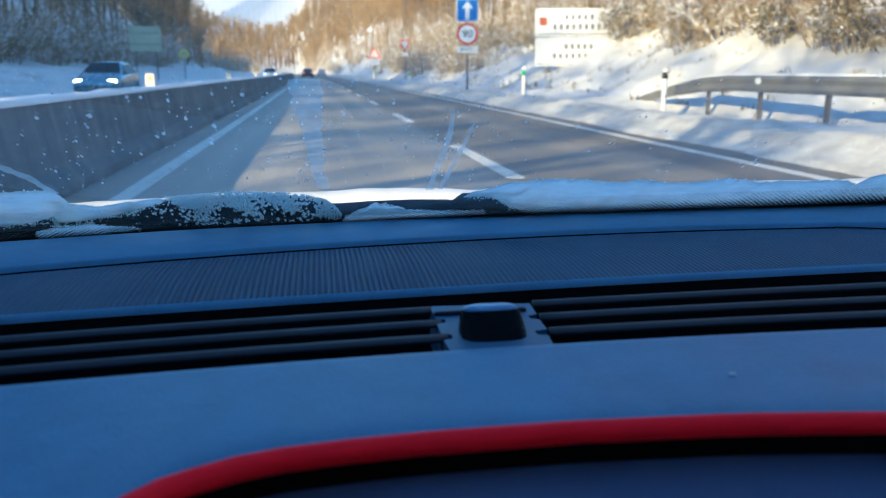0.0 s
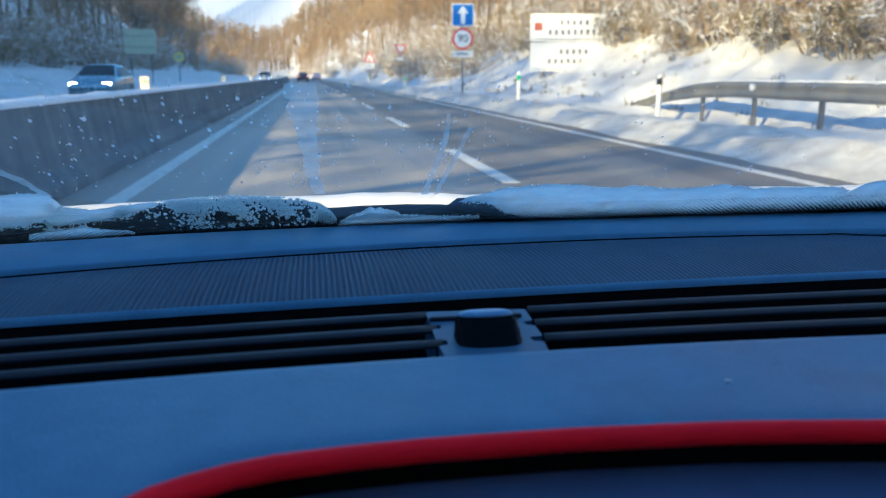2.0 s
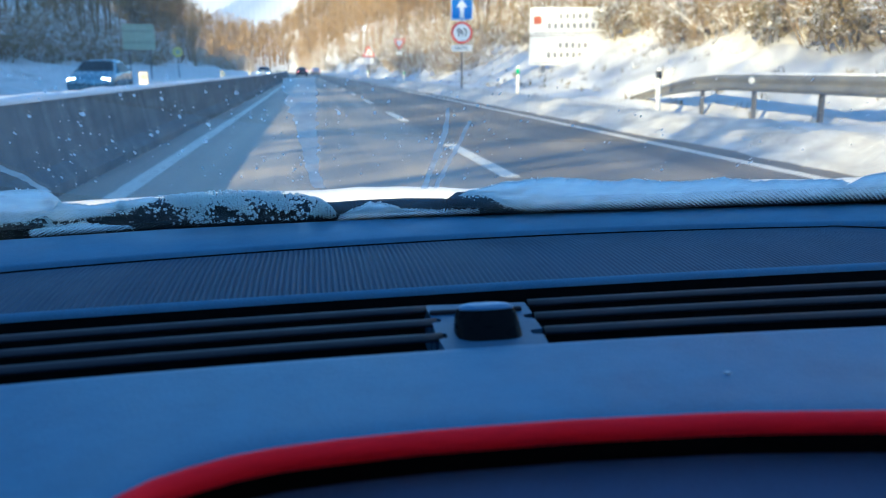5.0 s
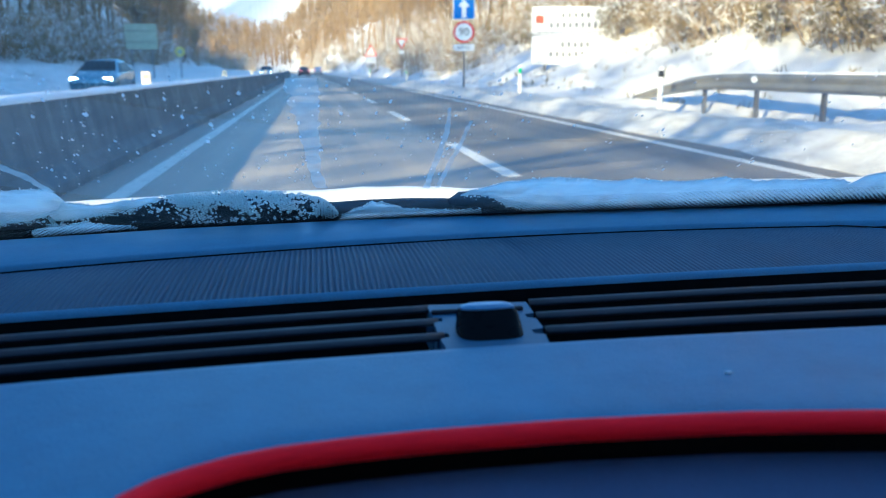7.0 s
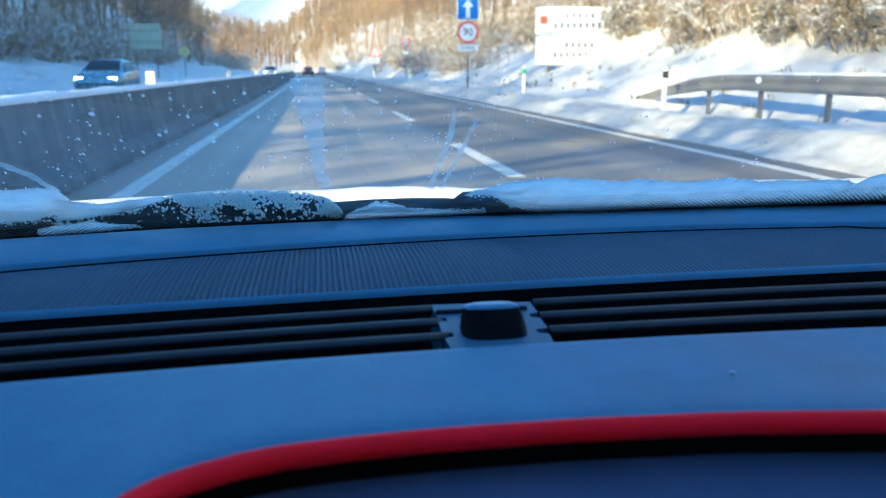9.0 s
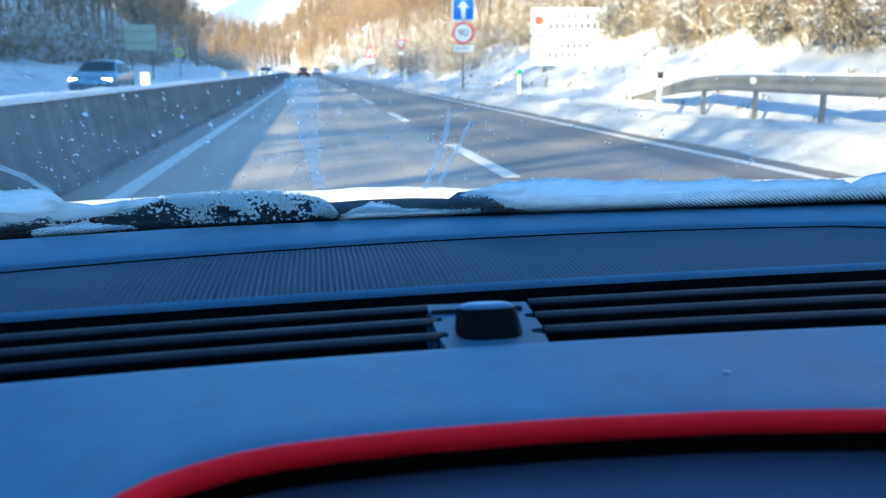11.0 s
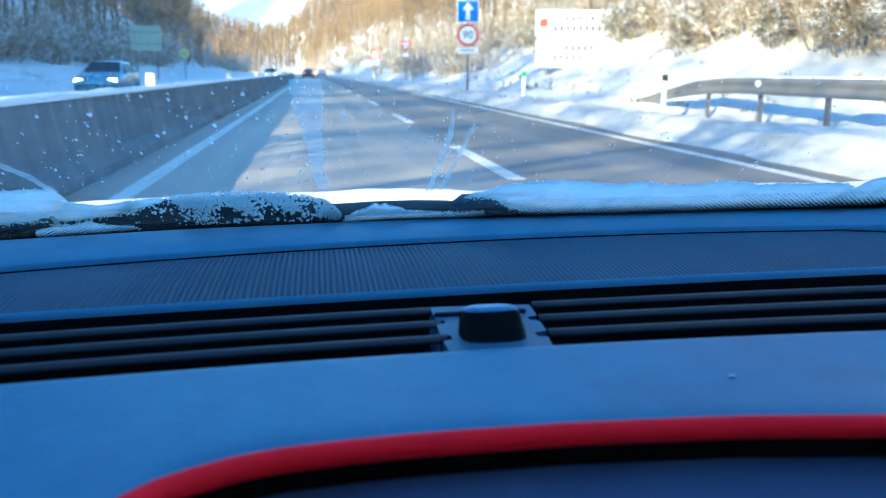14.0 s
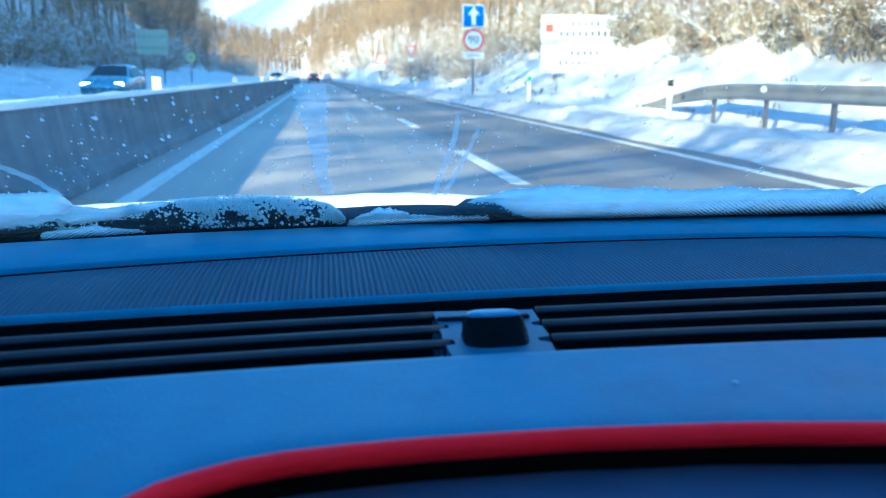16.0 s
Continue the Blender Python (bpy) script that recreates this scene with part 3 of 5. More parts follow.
def shrub_mesh(seed, height, stems=13, leaves=0):
    rnd = random.Random(seed)
    w = Wood()
    for _ in range(stems):
        a = rnd.uniform(0, math.tau)
        base = Vector((math.cos(a), math.sin(a), 0)) * rnd.uniform(0, height * 0.35) + Vector((0, 0, -0.15))
        d = Vector((math.cos(a) * rnd.uniform(0.1, 0.8), math.sin(a) * rnd.uniform(0.1, 0.8), 1))
        ln = height * rnd.uniform(0.6, 1.1)
        pts = wander(rnd, base, d, ln, 4, 0.16, -0.04)
        w.limb(pts, 0.018, 0.006, 4)
        for _ in range(8):
            k = rnd.randrange(1, 5)
            d2 = off_axis(rnd, d.normalized(), rnd.uniform(0.4, 1.2))
            p2 = wander(rnd, pts[k], d2, ln * rnd.uniform(0.2, 0.45), 2, 0.25, 0.0)
            w.twig(p2, 0.013, 0.007, rnd)
            for _ in range(3):
                d3 = off_axis(rnd, d2, rnd.uniform(0.4, 1.2))
                q = p2[1] + d3 * ln * rnd.uniform(0.08, 0.2)
                w.twig([p2[1], q], 0.011, 0.006, rnd)
                for _ in range(leaves):
                    w.leaf(q + Vector((rnd.gauss(0, 0.06), rnd.gauss(0, 0.06), rnd.gauss(0, 0.06))), rnd, rnd.uniform(0.03, 0.06))
    return mesh_of("branches", w.v, w.f, M_LEAF if leaves else M_SHRUB)


def tree_thing(label, meshes, m, group):
    t = thing("tree", label, "tree", group, m=m)
    part("trunk", meshes[0], t)
    part("crown", meshes[1], t)
    return t


def build_woods():
    rnd = random.Random(11)
    kinds = [tree_meshes(s, h, g, l) for s, h, g, l in ((1, 12, 0.16, 13), (2, 14, 0.2, 15), (3, 10, 0.13, 12), (4, 15, 0.19, 14), (5, 9, 0.11, 12))]
    slim = [tree_meshes(s, h, g, 12, 1.0, 0.42) for s, h, g in ((6, 14, 0.13), (7, 13, 0.11))]
    far = [tree_meshes(s, h, g, 8, 2.6, fine=(5, 4, 2)) for s, h, g in ((8, 13, 0.2), (9, 11, 0.17))]
    bushes = [shrub_mesh(s, h) for s, h in ((21, 2.2), (22, 1.6), (23, 2.8))] + [shrub_mesh(24, 2.0, 14, 3), shrub_mesh(25, 1.5, 14, 4)]

    def spot(u, y, s):
        return pose(u + centre(y), y, land(u, y) - 0.05, rnd.uniform(-4, 4), rnd.uniform(-4, 4), rnd.uniform(0, 360)) @ Matrix.Scale(s, 4)

    def joined(name, label, category, picks):
        """Many plants too far or too hidden to tell apart, as one mesh."""
        verts, faces, n = [], [], 0
        for me, m in picks:
            co = np.empty(len(me.vertices) * 3, dtype=np.float32)
            me.vertices.foreach_get("co", co)
            co = co.reshape(-1, 3) @ np.array(m.to_3x3()).T + np.array(m.translation)
            idx = np.empty(len(me.loops), dtype=np.int32)
            me.loops.foreach_get("vertex_index", idx)
            verts.append(co)
            faces.append(idx.reshape(-1, 4) + n)
            n += len(co)
        thing(name, label, category, kind="stuff", data=mesh_of(name, np.concatenate(verts).tolist(), np.concatenate(faces).tolist(), picks[0][0].materials[0]))

    right_label = "bare deciduous tree with frosted twigs on the sunny snow bank"
    left_label = "bare snow-dusted tree in the shaded wood above the road"
    # the sunny side
    for k in range(135):
        y = 17 + 150 * rnd.random() ** 1.15
        u = 15.0 + 26 * rnd.random() ** 1.3
        tree_thing(right_label, rnd.choice(kinds + slim), spot(u, y, rnd.uniform(0.7, 1.05)), "trees on the sunny bank")
    for u, y, s in ((14.2, 66, 0.95), (14.9, 64, 0.9), (15.6, 66.5, 1.0), (16.0, 39, 0.8), (18.5, 33, 0.9), (20, 30, 0.85), (14.6, 24, 0.8), (15.2, 27.5, 0.95), (16.4, 23, 0.9), (14.3, 33, 0.85),
                    (15.0, 44, 0.95), (14.0, 50, 0.9), (16.8, 28, 1.0), (17.5, 36, 0.95), (15.6, 30.5, 0.7), (14.4, 57, 0.9), (18.0, 25, 0.95)):
        tree_thing(right_label, slim[int(y * 2) % 2], spot(u, y, s), "trees on the sunny bank")
    # the shaded wood, reaching back beside the car
    for k in range(140):
        y = 30 + 165 * rnd.random()
        u = -(20.0 + 22 * rnd.random() ** 1.4)
        tree_thing(left_label, rnd.choice(kinds + slim), spot(u, y, rnd.uniform(0.8, 1.3)), "trees of the shaded wood")
    # mostly unseen trees added at the wood's foot to cast shadows across the road
    for u, y, s in ((-15.5, -32, 1.2), (-18, -40, 1.3), (-15, -8, 1.1), (-16.5, -6, 1.2), (-15.2, -1, 1.0), (-18, 3, 1.4), (-15.8, 8, 1.1), (-17.5, 12, 1.3), (-19, 17, 1.4), (-16.2, 20, 1.0),
                    (-23, 1, 1.2), (-22, 10, 1.2), (-24, -36, 1.3), (-20, -44, 1.4), (-22, 22, 1.2), (-20, 28, 1.2)):
        tree_thing(left_label, (kinds + slim)[int(abs(u * 7 + y)) % 7], spot(u, y, s), "trees of the shaded wood")
    # crest trees added to shade the road in stripes; a gap keeps the car sunlit
    back = []
    for k in range(160):
        u, y = -(43 + 17 * rnd.random()), rnd.uniform(-120, 150)
        lane = u * math.cos(SUN_OFF) - y * math.sin(SUN_OFF)      # across the sun's direction
        if -4 < lane < 4:
            continue
        pair = rnd.choice(far)
        m = spot(u, y, rnd.uniform(0.8, 1.25))
        back += [(pair[1], m), (pair[0], m)]
    joined("wood_beside_road", "bare wood on the crest beside the road, added to cast shade", "wood", back)
    # the far end of the road
    far_trees = []
    for k in range(145):
        y = rnd.uniform(160, 440)
        side = rnd.random()
        u = rnd.uniform(11, 60) if side < 0.6 else -rnd.uniform(19, 60)
        pair = rnd.choice(far)
        m = spot(u, y, rnd.uniform(0.95, 1.3) if side < 0.6 else rnd.uniform(0.6, 0.85))
        far_trees += [(pair[1], m), (pair[0], m)]
    joined("distant_trees", "distant brown winter trees lining the road", "wood", far_trees)
    for k in range(80):
        y = 15 + 75 * rnd.random() if k < 60 else rnd.uniform(9, 34)
        u = rnd.uniform(12.0, 23) if k < 60 else rnd.uniform(11.6, 17)
        thing("shrub", "bare roadside shrub with snow caught in its twigs", "shrub", "shrubs on the sunny bank",
              m=spot(u, y, rnd.uniform(0.7, 1.35)), data=bushes[rnd.randrange(5)])
    near = random.Random(77)
    for k in range(150):
        y = near.uniform(13, 36)
        u = max(11.2 + near.random(), y * near.uniform(0.40, 0.78))
        thing("shrub", "low snow-laden bramble bush on the sunny bank", "shrub", "shrubs on the sunny bank",
              m=pose(u + centre(y), y, land(u, y) - 0.05, near.uniform(-6, 6), near.uniform(-6, 6), near.uniform(0, 360)) @ Matrix.Scale(near.uniform(0.4, 0.95), 4), data=bushes[near.randrange(5)])
    for k in range(70):
        y = rnd.uniform(34, 75)
        thing("shrub", "snow-laden shrub at the foot of the shaded wood", "shrub", "shrubs of the shaded wood",
              m=spot(-rnd.uniform(17.2, 24), y, rnd.uniform(0.9, 1.6)), data=bushes[rnd.randrange(4)])
    scrub = []
    for k in range(150):
        y = rnd.uniform(85, 260)
        u = rnd.uniform(12, 34) if k % 2 else -rnd.uniform(17, 34)
        scrub.append((bushes[rnd.randrange(3)], spot(u, y, rnd.uniform(1.0, 2.0))))
    for k in range(130):
        y = rnd.uniform(46, 125)
        scrub.append((bushes[rnd.randrange(4)], spot(rnd.uniform(9.5, 17), y, rnd.uniform(0.6, 1.3))))
    for k in range(60):
        scrub.append((bushes[rnd.randrange(3)], spot(-rnd.uniform(17.2, 24), rnd.uniform(70, 112), rnd.uniform(0.9, 1.6))))
    for k in range(80):
        y = rnd.uniform(170, 430)
        u = rnd.uniform(8, 18) if k % 3 else -rnd.uniform(13.5, 20)
        scrub.append((bushes[rnd.randrange(3)], spot(u, y, rnd.uniform(1.2, 2.4))))
    joined("distant_scrub", "distant frosted scrub under the trees", "scrub", scrub)
    # the wooded rise that closes the view
    w = Wood()
    for _ in range(4600):
        y = 300 + 400 * rnd.random() ** 0.8
        u = rnd.uniform(-240, 190)
        if -14 < u < 9 and y < 455:
            continue
        base = Vector((u + centre(min(y, 600)), y, land(u, y) - 0.3))
        h = rnd.uniform(9, 17) * (1.0 if u > 0 else 0.8)
        w.limb([base, base + Vector((rnd.gauss(0, 0.8), rnd.gauss(0, 0.8), h))], 0.35, 0.12, 3)
        for _ in range(7):
            q = base + Vector((0, 0, h * rnd.uniform(0.15, 1)))
            w.limb([q, q + Vector((rnd.gauss(0, 2), rnd.gauss(0, 2), rnd.uniform(0.5, 3)))], 0.22, 0.08, 3)
    thing("far_wood", "far brown winter wood closing the valley", "wood", kind="stuff", data=mesh_of("far_wood", w.v, w.f, M_TWIG))
    # dry stems that poke through the bank snow
    g = Wood()
    for _ in range(1300):
        y = rnd.uniform(8, 80)
        u = 15 - 7 * rnd.random() ** 2
        if noise.noise(Vector((u * 0.5, y * 0.5, 7))) < -0.05:
            continue
        p = Vector((u + centre(y), y, land(u, y) - 0.02))
        for _ in range(6):
            q = p + Vector((rnd.gauss(0, 0.07), rnd.gauss(0, 0.07), 0))
            g.limb([q, q + Vector((rnd.gauss(0, 0.06), rnd.gauss(0, 0.06), rnd.uniform(0.06, 0.26)))], 0.014, 0.005, 3)
    thing("dry_grass", "dry grass stems poking through the bank snow", "grass", kind="stuff", data=mesh_of("dry_grass", g.v, g.f, M_LEAF))


# ---------------- signs ----------------
def plate_mesh(name, outline, thick, material):
    """A flat plate of an outline in x and z, its face to the south."""
    n = len(outline)
    verts = [Vector((x, -thick / 2, z)) for x, z in outline] + [Vector((x, thick / 2, z)) for x, z in outline]
    faces = [tuple(range(n)), tuple(range(2 * n - 1, n - 1, -1))] + [(i, n + i, n + (i + 1) % n, (i + 1) % n) for i in range(n)]
    return mesh_of(name, verts, faces, material)


def rounded(points, r, steps=5):
    out = []
    n = len(points)
    for i in range(n):
        p, a, b = (Vector((*points[k % n], 0)) for k in (i, i - 1, i + 1))
        da, db = (a - p).normalized(), (b - p).normalized()
        s, e = p + da * r, p + db * r
        for k in range(steps + 1):
            t = k / steps
            q = s * (1 - t) ** 2 + p * 2 * t * (1 - t) + e * t * t
            out.append((q.x, q.y))
    return out


def disc(r, n=40):
    return [(r * math.cos(k * math.tau / n), r * math.sin(k * math.tau / n)) for k in range(n)]


def rect(w, h):
    return [(-w / 2, -h / 2), (w / 2, -h / 2), (w / 2, h / 2), (-w / 2, h / 2)]


def post_mesh(height, r=0.04):
    return tube("post", [Vector((0, 0, -0.4)), Vector((0, 0, height * 0.5)), Vector((0, 0, height - 0.02)), Vector((0, 0, height))], [r, r, r, r * 0.6], M_DARKSTEEL, 10)


def words(text, size, material, parent, m):
    cu = bpy.data.curves.new("lettering", "FONT")
    cu.body, cu.size, cu.align_x, cu.align_y, cu.extrude = text, size, "CENTER", "CENTER", 0.001
    cu.materials.append(material)
    ob = new("lettering", cu)
    ob.parent = parent
    ob.matrix_basis = m @ pose(0, 0, 0, 90, 0, 0)
    return ob


def ground_at(u, y):
    return pose(u + centre(y), y, land(u, y))


def build_signs():
    # speed sign
    s = thing("road_sign", "round red-edged 90 speed sign under a blue lane sign", "road sign", "signs on the verge", m=ground_at(6.3, 34) @ pose(0, 0, 0, 0, 0, -6))
    part("post", post_mesh(3.75), s)
    part("lane_panel", plate_mesh("lane_panel", rounded(rect(0.9, 0.9), 0.06), 0.03, M_WHITE), s, "white-edged blue lane sign", pose(0, -0.06, 3.30))
    part("blue_face", plate_mesh("blue_face", rounded(rect(0.82, 0.82), 0.05), 0.008, M_SIGNBLUE), s, "blue sign face", pose(0, -0.082, 3.30))
    part("arrow", plate_mesh("arrow", [(-0.09, -0.36), (0.09, -0.36), (0.09, 0.06), (0.24, 0.06), (0, 0.36), (-0.24, 0.06), (-0.09, 0.06)], 0.006, M_WHITE), s, "white arrow", pose(0, -0.090, 3.30))
    part("speed_disc", plate_mesh("speed_disc", disc(0.44), 0.03, M_SIGNRED), s, "red ring", pose(0, -0.06, 2.36))
    face = part("speed_face", plate_mesh("speed_face", disc(0.345), 0.008, M_WHITE), s, "white disc", pose(0, -0.082, 2.36))
    words("90", 0.44, M_BLACK, face, pose(0, -0.007, 0))
    p = part("reminder_panel", plate_mesh("reminder_panel", rounded(rect(0.86, 0.26), 0.03), 0.02, M_WHITE), s, "white panel lettered RAPPEL", pose(0, -0.06, 1.74))
    words("RAPPEL", 0.17, M_BLACK, p, pose(0, -0.013, 0))

    def triangle(w, h, down):
        pts = [(-w / 2, -h / 3), (w / 2, -h / 3), (0, 2 * h / 3)]
        return [(x, -z) for x, z in reversed(pts)] if down else pts

    # give way sign
    s = thing("give_way_sign", "red-edged white triangle pointing down on a grey post", "road sign", "signs on the verge", m=ground_at(8.1, 72) @ pose(0, 0, 0, 0, 0, -6))
    part("post", post_mesh(3.3), s)
    part("red_triangle", plate_mesh("red_triangle", rounded(triangle(1.1, 0.95, True), 0.06), 0.03, M_SIGNRED), s, "red triangle border", pose(0, -0.06, 3.0))
    part("white_triangle", plate_mesh("white_triangle", rounded(triangle(0.72, 0.62, True), 0.04), 0.008, M_WHITE), s, "white triangle", pose(0, -0.082, 3.0))
    part("small_panel", plate_mesh("small_panel", rounded(rect(0.5, 0.3), 0.03), 0.02, M_WHITE), s, "small white panel", pose(0, -0.06, 2.15))
    # warning sign
    s = thing("warning_sign", "red-edged white warning triangle above a white panel", "road sign", "signs on the verge", m=ground_at(7.6, 98) @ pose(0, 0, 0, 0, 0, -4))
    part("post", post_mesh(3.4), s)
    part("red_triangle", plate_mesh("red_triangle", rounded(triangle(1.5, 1.3, False), 0.08), 0.03, M_SIGNRED), s, "red triangle border", pose(0, -0.06, 2.75))
    part("white_triangle", plate_mesh("white_triangle", rounded(triangle(1.05, 0.91, False), 0.05), 0.008, M_WHITE), s, "white triangle", pose(0, -0.082, 2.75))
    part("symbol", plate_mesh("symbol", rounded(rect(0.2, 0.26), 0.05), 0.006, M_BLACK), s, "dark symbol", pose(0, -0.090, 2.72))
    part("white_panel", plate_mesh("white_panel", rounded(rect(1.15, 0.72), 0.05), 0.02, M_WHITE), s, "white panel with a line of writing", pose(0, -0.06, 1.90))
    # direction board
    s = thing("direction_board", "large white direction board in two panels with faint lines of writing", "road sign", "signs on the verge", m=ground_at(11.3, 35) @ pose(0, 0, 0, 0, 0, -10))
    base = land(11.3, 35)
    for x in (-1.2, 1.2):
        part("post", box_mesh("post", 0.11, 0.09, 4.0, M_DARKSTEEL, 0.01, (0, 0, 2.0 - base - 0.3)), s, m=pose(x, 0.08, 0))
    for zc, h in ((3.02 - base, 1.16), (1.79 - base, 1.22)):
        b = part("panel", plate_mesh("panel", rounded(rect(3.6, h), 0.08), 0.05, M_WHITE), s, m=pose(0, 0, zc))
        part("border", plate_mesh("border", rect(3.36, 0.025), 0.006, M_BLACK), b, "thin dark border line", pose(0, -0.029, -h / 2 + 0.1))
        rnd = random.Random(int(h * 100))
        for row, n in ((0.22, 5), (-0.18, 9)):
            for k in range(n):
                part("writing", plate_mesh("writing", rect(0.13, 0.22), 0.006, M_LETTER), b, "faded dark writing", pose(-0.95 + 0.27 * k + (0.5 if n == 5 else 0), -0.029, row))
        if h < 1.2:
            part("symbol_patch", plate_mesh("symbol_patch", rounded(rect(0.34, 0.34), 0.04), 0.006, M_SIGNBROWN), b, "brown symbol", pose(-1.45, -0.029, 0.05))
    # board of the opposite carriageway
    s = thing("road_sign", "pale olive sign panel on two posts beyond the barrier", "road sign", m=ground_at(-13.4, 72) @ pose(0, 0, 0, 0, 0, 8))
    part("panel", plate_mesh("panel", rounded(rect(2.5, 2.0), 0.1), 0.06, M_CREAM), s, m=pose(0, 0, 3.3))
    part("rib", box_mesh("rib", 2.4, 0.05, 0.08, M_STEEL, 0.008), s, m=pose(0, -0.06, 3.75))
    part("rib", box_mesh("rib", 2.4, 0.05, 0.08, M_STEEL, 0.008), s, m=pose(0, -0.06, 2.85))
    for x in (-0.8, 0.8):
        part("post", box_mesh("post", 0.1, 0.1, 4.6, M_DARKSTEEL, 0.01, (0, 0, 1.9)), s, m=pose(x, 0.09, 0))
    s = thing("round_sign", "round pale yellow sign on a post beyond the barrier", "road sign", m=ground_at(-12.6, 88) @ pose(0, 0, 0, 0, 0, 8))
    part("post", post_mesh(2.9), s)
    part("disc", plate_mesh("disc", disc(0.5), 0.03, M_YELLOW), s, "pale yellow disc", pose(0, -0.06, 2.5))
    part("disc_centre", plate_mesh("disc_centre", disc(0.24), 0.008, M_CREAM), s, "olive centre", pose(0, -0.082, 2.5))
    # roadside marker posts
    body = tube("marker_body", [Vector((0, 0, -0.3)), Vector((0, 0, 0.6)), Vector((0, 0, 0.98)), Vector((0, 0, 1.0))], [0.06, 0.06, 0.055, 0.03], M_WHITE, 10)
    band = tube("band", [Vector((0, 0, 0.72)), Vector((0, 0, 0.90))], 0.0615, M_GREEN, 10)
    for u, y in ((6.9, 27), (7.0, 60), (7.0, 92), (7.0, 128)):
        s = thing("marker_post", "slim white roadside marker post with a green band", "marker post", "roadside marker posts", m=ground_at(u, y))
        part("body", body, s)
        part("band", band, s, "green reflective band")
    dark_band = tube("band", [Vector((0, 0, 0.78)), Vector((0, 0, 0.93))], 0.0615, M_BLACK, 10)
    s = thing("marker_post", "slim white roadside marker post with a dark reflector", "marker post", "roadside marker posts", m=ground_at(7.55, 17.2))
    part("body", body, s)
    part("band", dark_band, s, "dark reflector band")


# ---------------- vehicles on the road ----------------
def car_meshes(paint):
    length, width = 4.3, 1.78
    rows = []
    # station, half width, sill, belt, roof, roof half width
    for y, w, lo, belt, top, rw in ((-2.15, 0.70, 0.40, 0.60, 0.62, 0.62), (-2.05, 0.82, 0.25, 0.72, 0.76, 0.72), (-1.3, 0.89, 0.20, 0.86, 0.93, 0.78), (-0.95, 0.89, 0.20, 0.90, 1.00, 0.76),
                                    (-0.25, 0.89, 0.20, 0.93, 1.40, 0.60), (0.4, 0.89, 0.20, 0.95, 1.47, 0.58), (1.3, 0.88, 0.20, 0.97, 1.42, 0.58), (1.85, 0.86, 0.24, 0.97, 1.06, 0.64), (2.1, 0.80, 0.3, 0.86, 0.95, 0.66), (2.15, 0.72, 0.42, 0.70, 0.76, 0.6)):
        rows.append([Vector((x, y, z)) for x, z in ((-w * 0.9, lo), (-w, lo + 0.12), (-w, belt - 0.12), (-w * 0.96, belt), (-rw, top - 0.03), (-rw * 0.8, top), (0, top + 0.015),
                                                    (rw * 0.8, top), (rw, top - 0.03), (w * 0.96, belt), (w, belt - 0.12), (w, lo + 0.12), (w * 0.9, lo))])
    body = loft("body", rows, paint, closed=True, cap=True)
    screen = loft("windscreen", [[Vector((-0.70, -0.93, 1.015)), Vector((0, -0.97, 1.03)), Vector((0.70, -0.93, 1.015))], [Vector((-0.57, -0.30, 1.39)), Vector((0, -0.33, 1.415)), Vector((0.57, -0.30, 1.39))]], M_BLACK)
    side = mesh_of("side_window", [(0, -0.72, 0.97), (0, 1.5, 1.0), (-0.23, 1.1, 1.36), (-0.26, -0.15, 1.35)], [(0, 1, 2, 3)], M_BLACK)
    tyre = bmesh.new()
    bmesh.ops.create_cone(tyre, cap_ends=True, segments=24, radius1=0.32, radius2=0.32, depth=0.2, matrix=Matrix.Rotation(math.pi / 2, 4, "Y"))
    bmesh.ops.bevel(tyre, geom=[e for e in tyre.edges if len(e.link_faces) == 2 and e.calc_face_angle() > 1], offset=0.03, segments=2, affect="EDGES")
    rim = bmesh.new()
    bmesh.ops.create_cone(rim, cap_ends=True, segments=20, radius1=0.2, radius2=0.17, depth=0.22, matrix=Matrix.Rotation(math.pi / 2, 4, "Y"))
    lamp = box_mesh("lamp", 0.34, 0.10, 0.13, M_HEAD, 0.03)
    tail = box_mesh("tail_lamp", 0.30, 0.10, 0.16, M_TAIL, 0.03)
    grille = box_mesh("front_grille", 0.9, 0.06, 0.16, M_BLACK, 0.02)
    return body, screen, side, bm_mesh("tyre", tyre, M_RUBBER), bm_mesh("rim", rim, M_RIM), lamp, tail, grille


def build_car(label, paint, m):
    body, screen, side, tyre, rim, lamp, tail, grille = car_meshes(paint)
    c = thing("car", label, "car", "cars on the road", m=m)
    b = part("body", body, c)
    part("windscreen", screen, b, "dark windscreen", pose(0, -0.012, 0.012))
    part("side_window", side, b, "dark side windows", pose(0.872, 0, 0.0))
    part("side_window", side, b, "dark side windows", pose(-0.872, 0, 0.0) @ Matrix.Scale(-1, 4, (1, 0, 0)))
    part("front_grille", grille, b, "black grille", pose(0, -2.11, 0.50))
    for x in (-0.62, 0.62):
        part("headlight", lamp, c, "lit headlight", pose(x, -2.04, 0.68))
        part("tail_light", tail, c, "red tail light", pose(x, 2.10, 0.82))
        for y in (-1.3, 1.32):
            w = part("wheel", tyre, c, "black tyre on a grey rim", pose(x * 1.27, y, 0.32))
            part("rim", rim, w, m=pose(0, 0, 0))
    return c


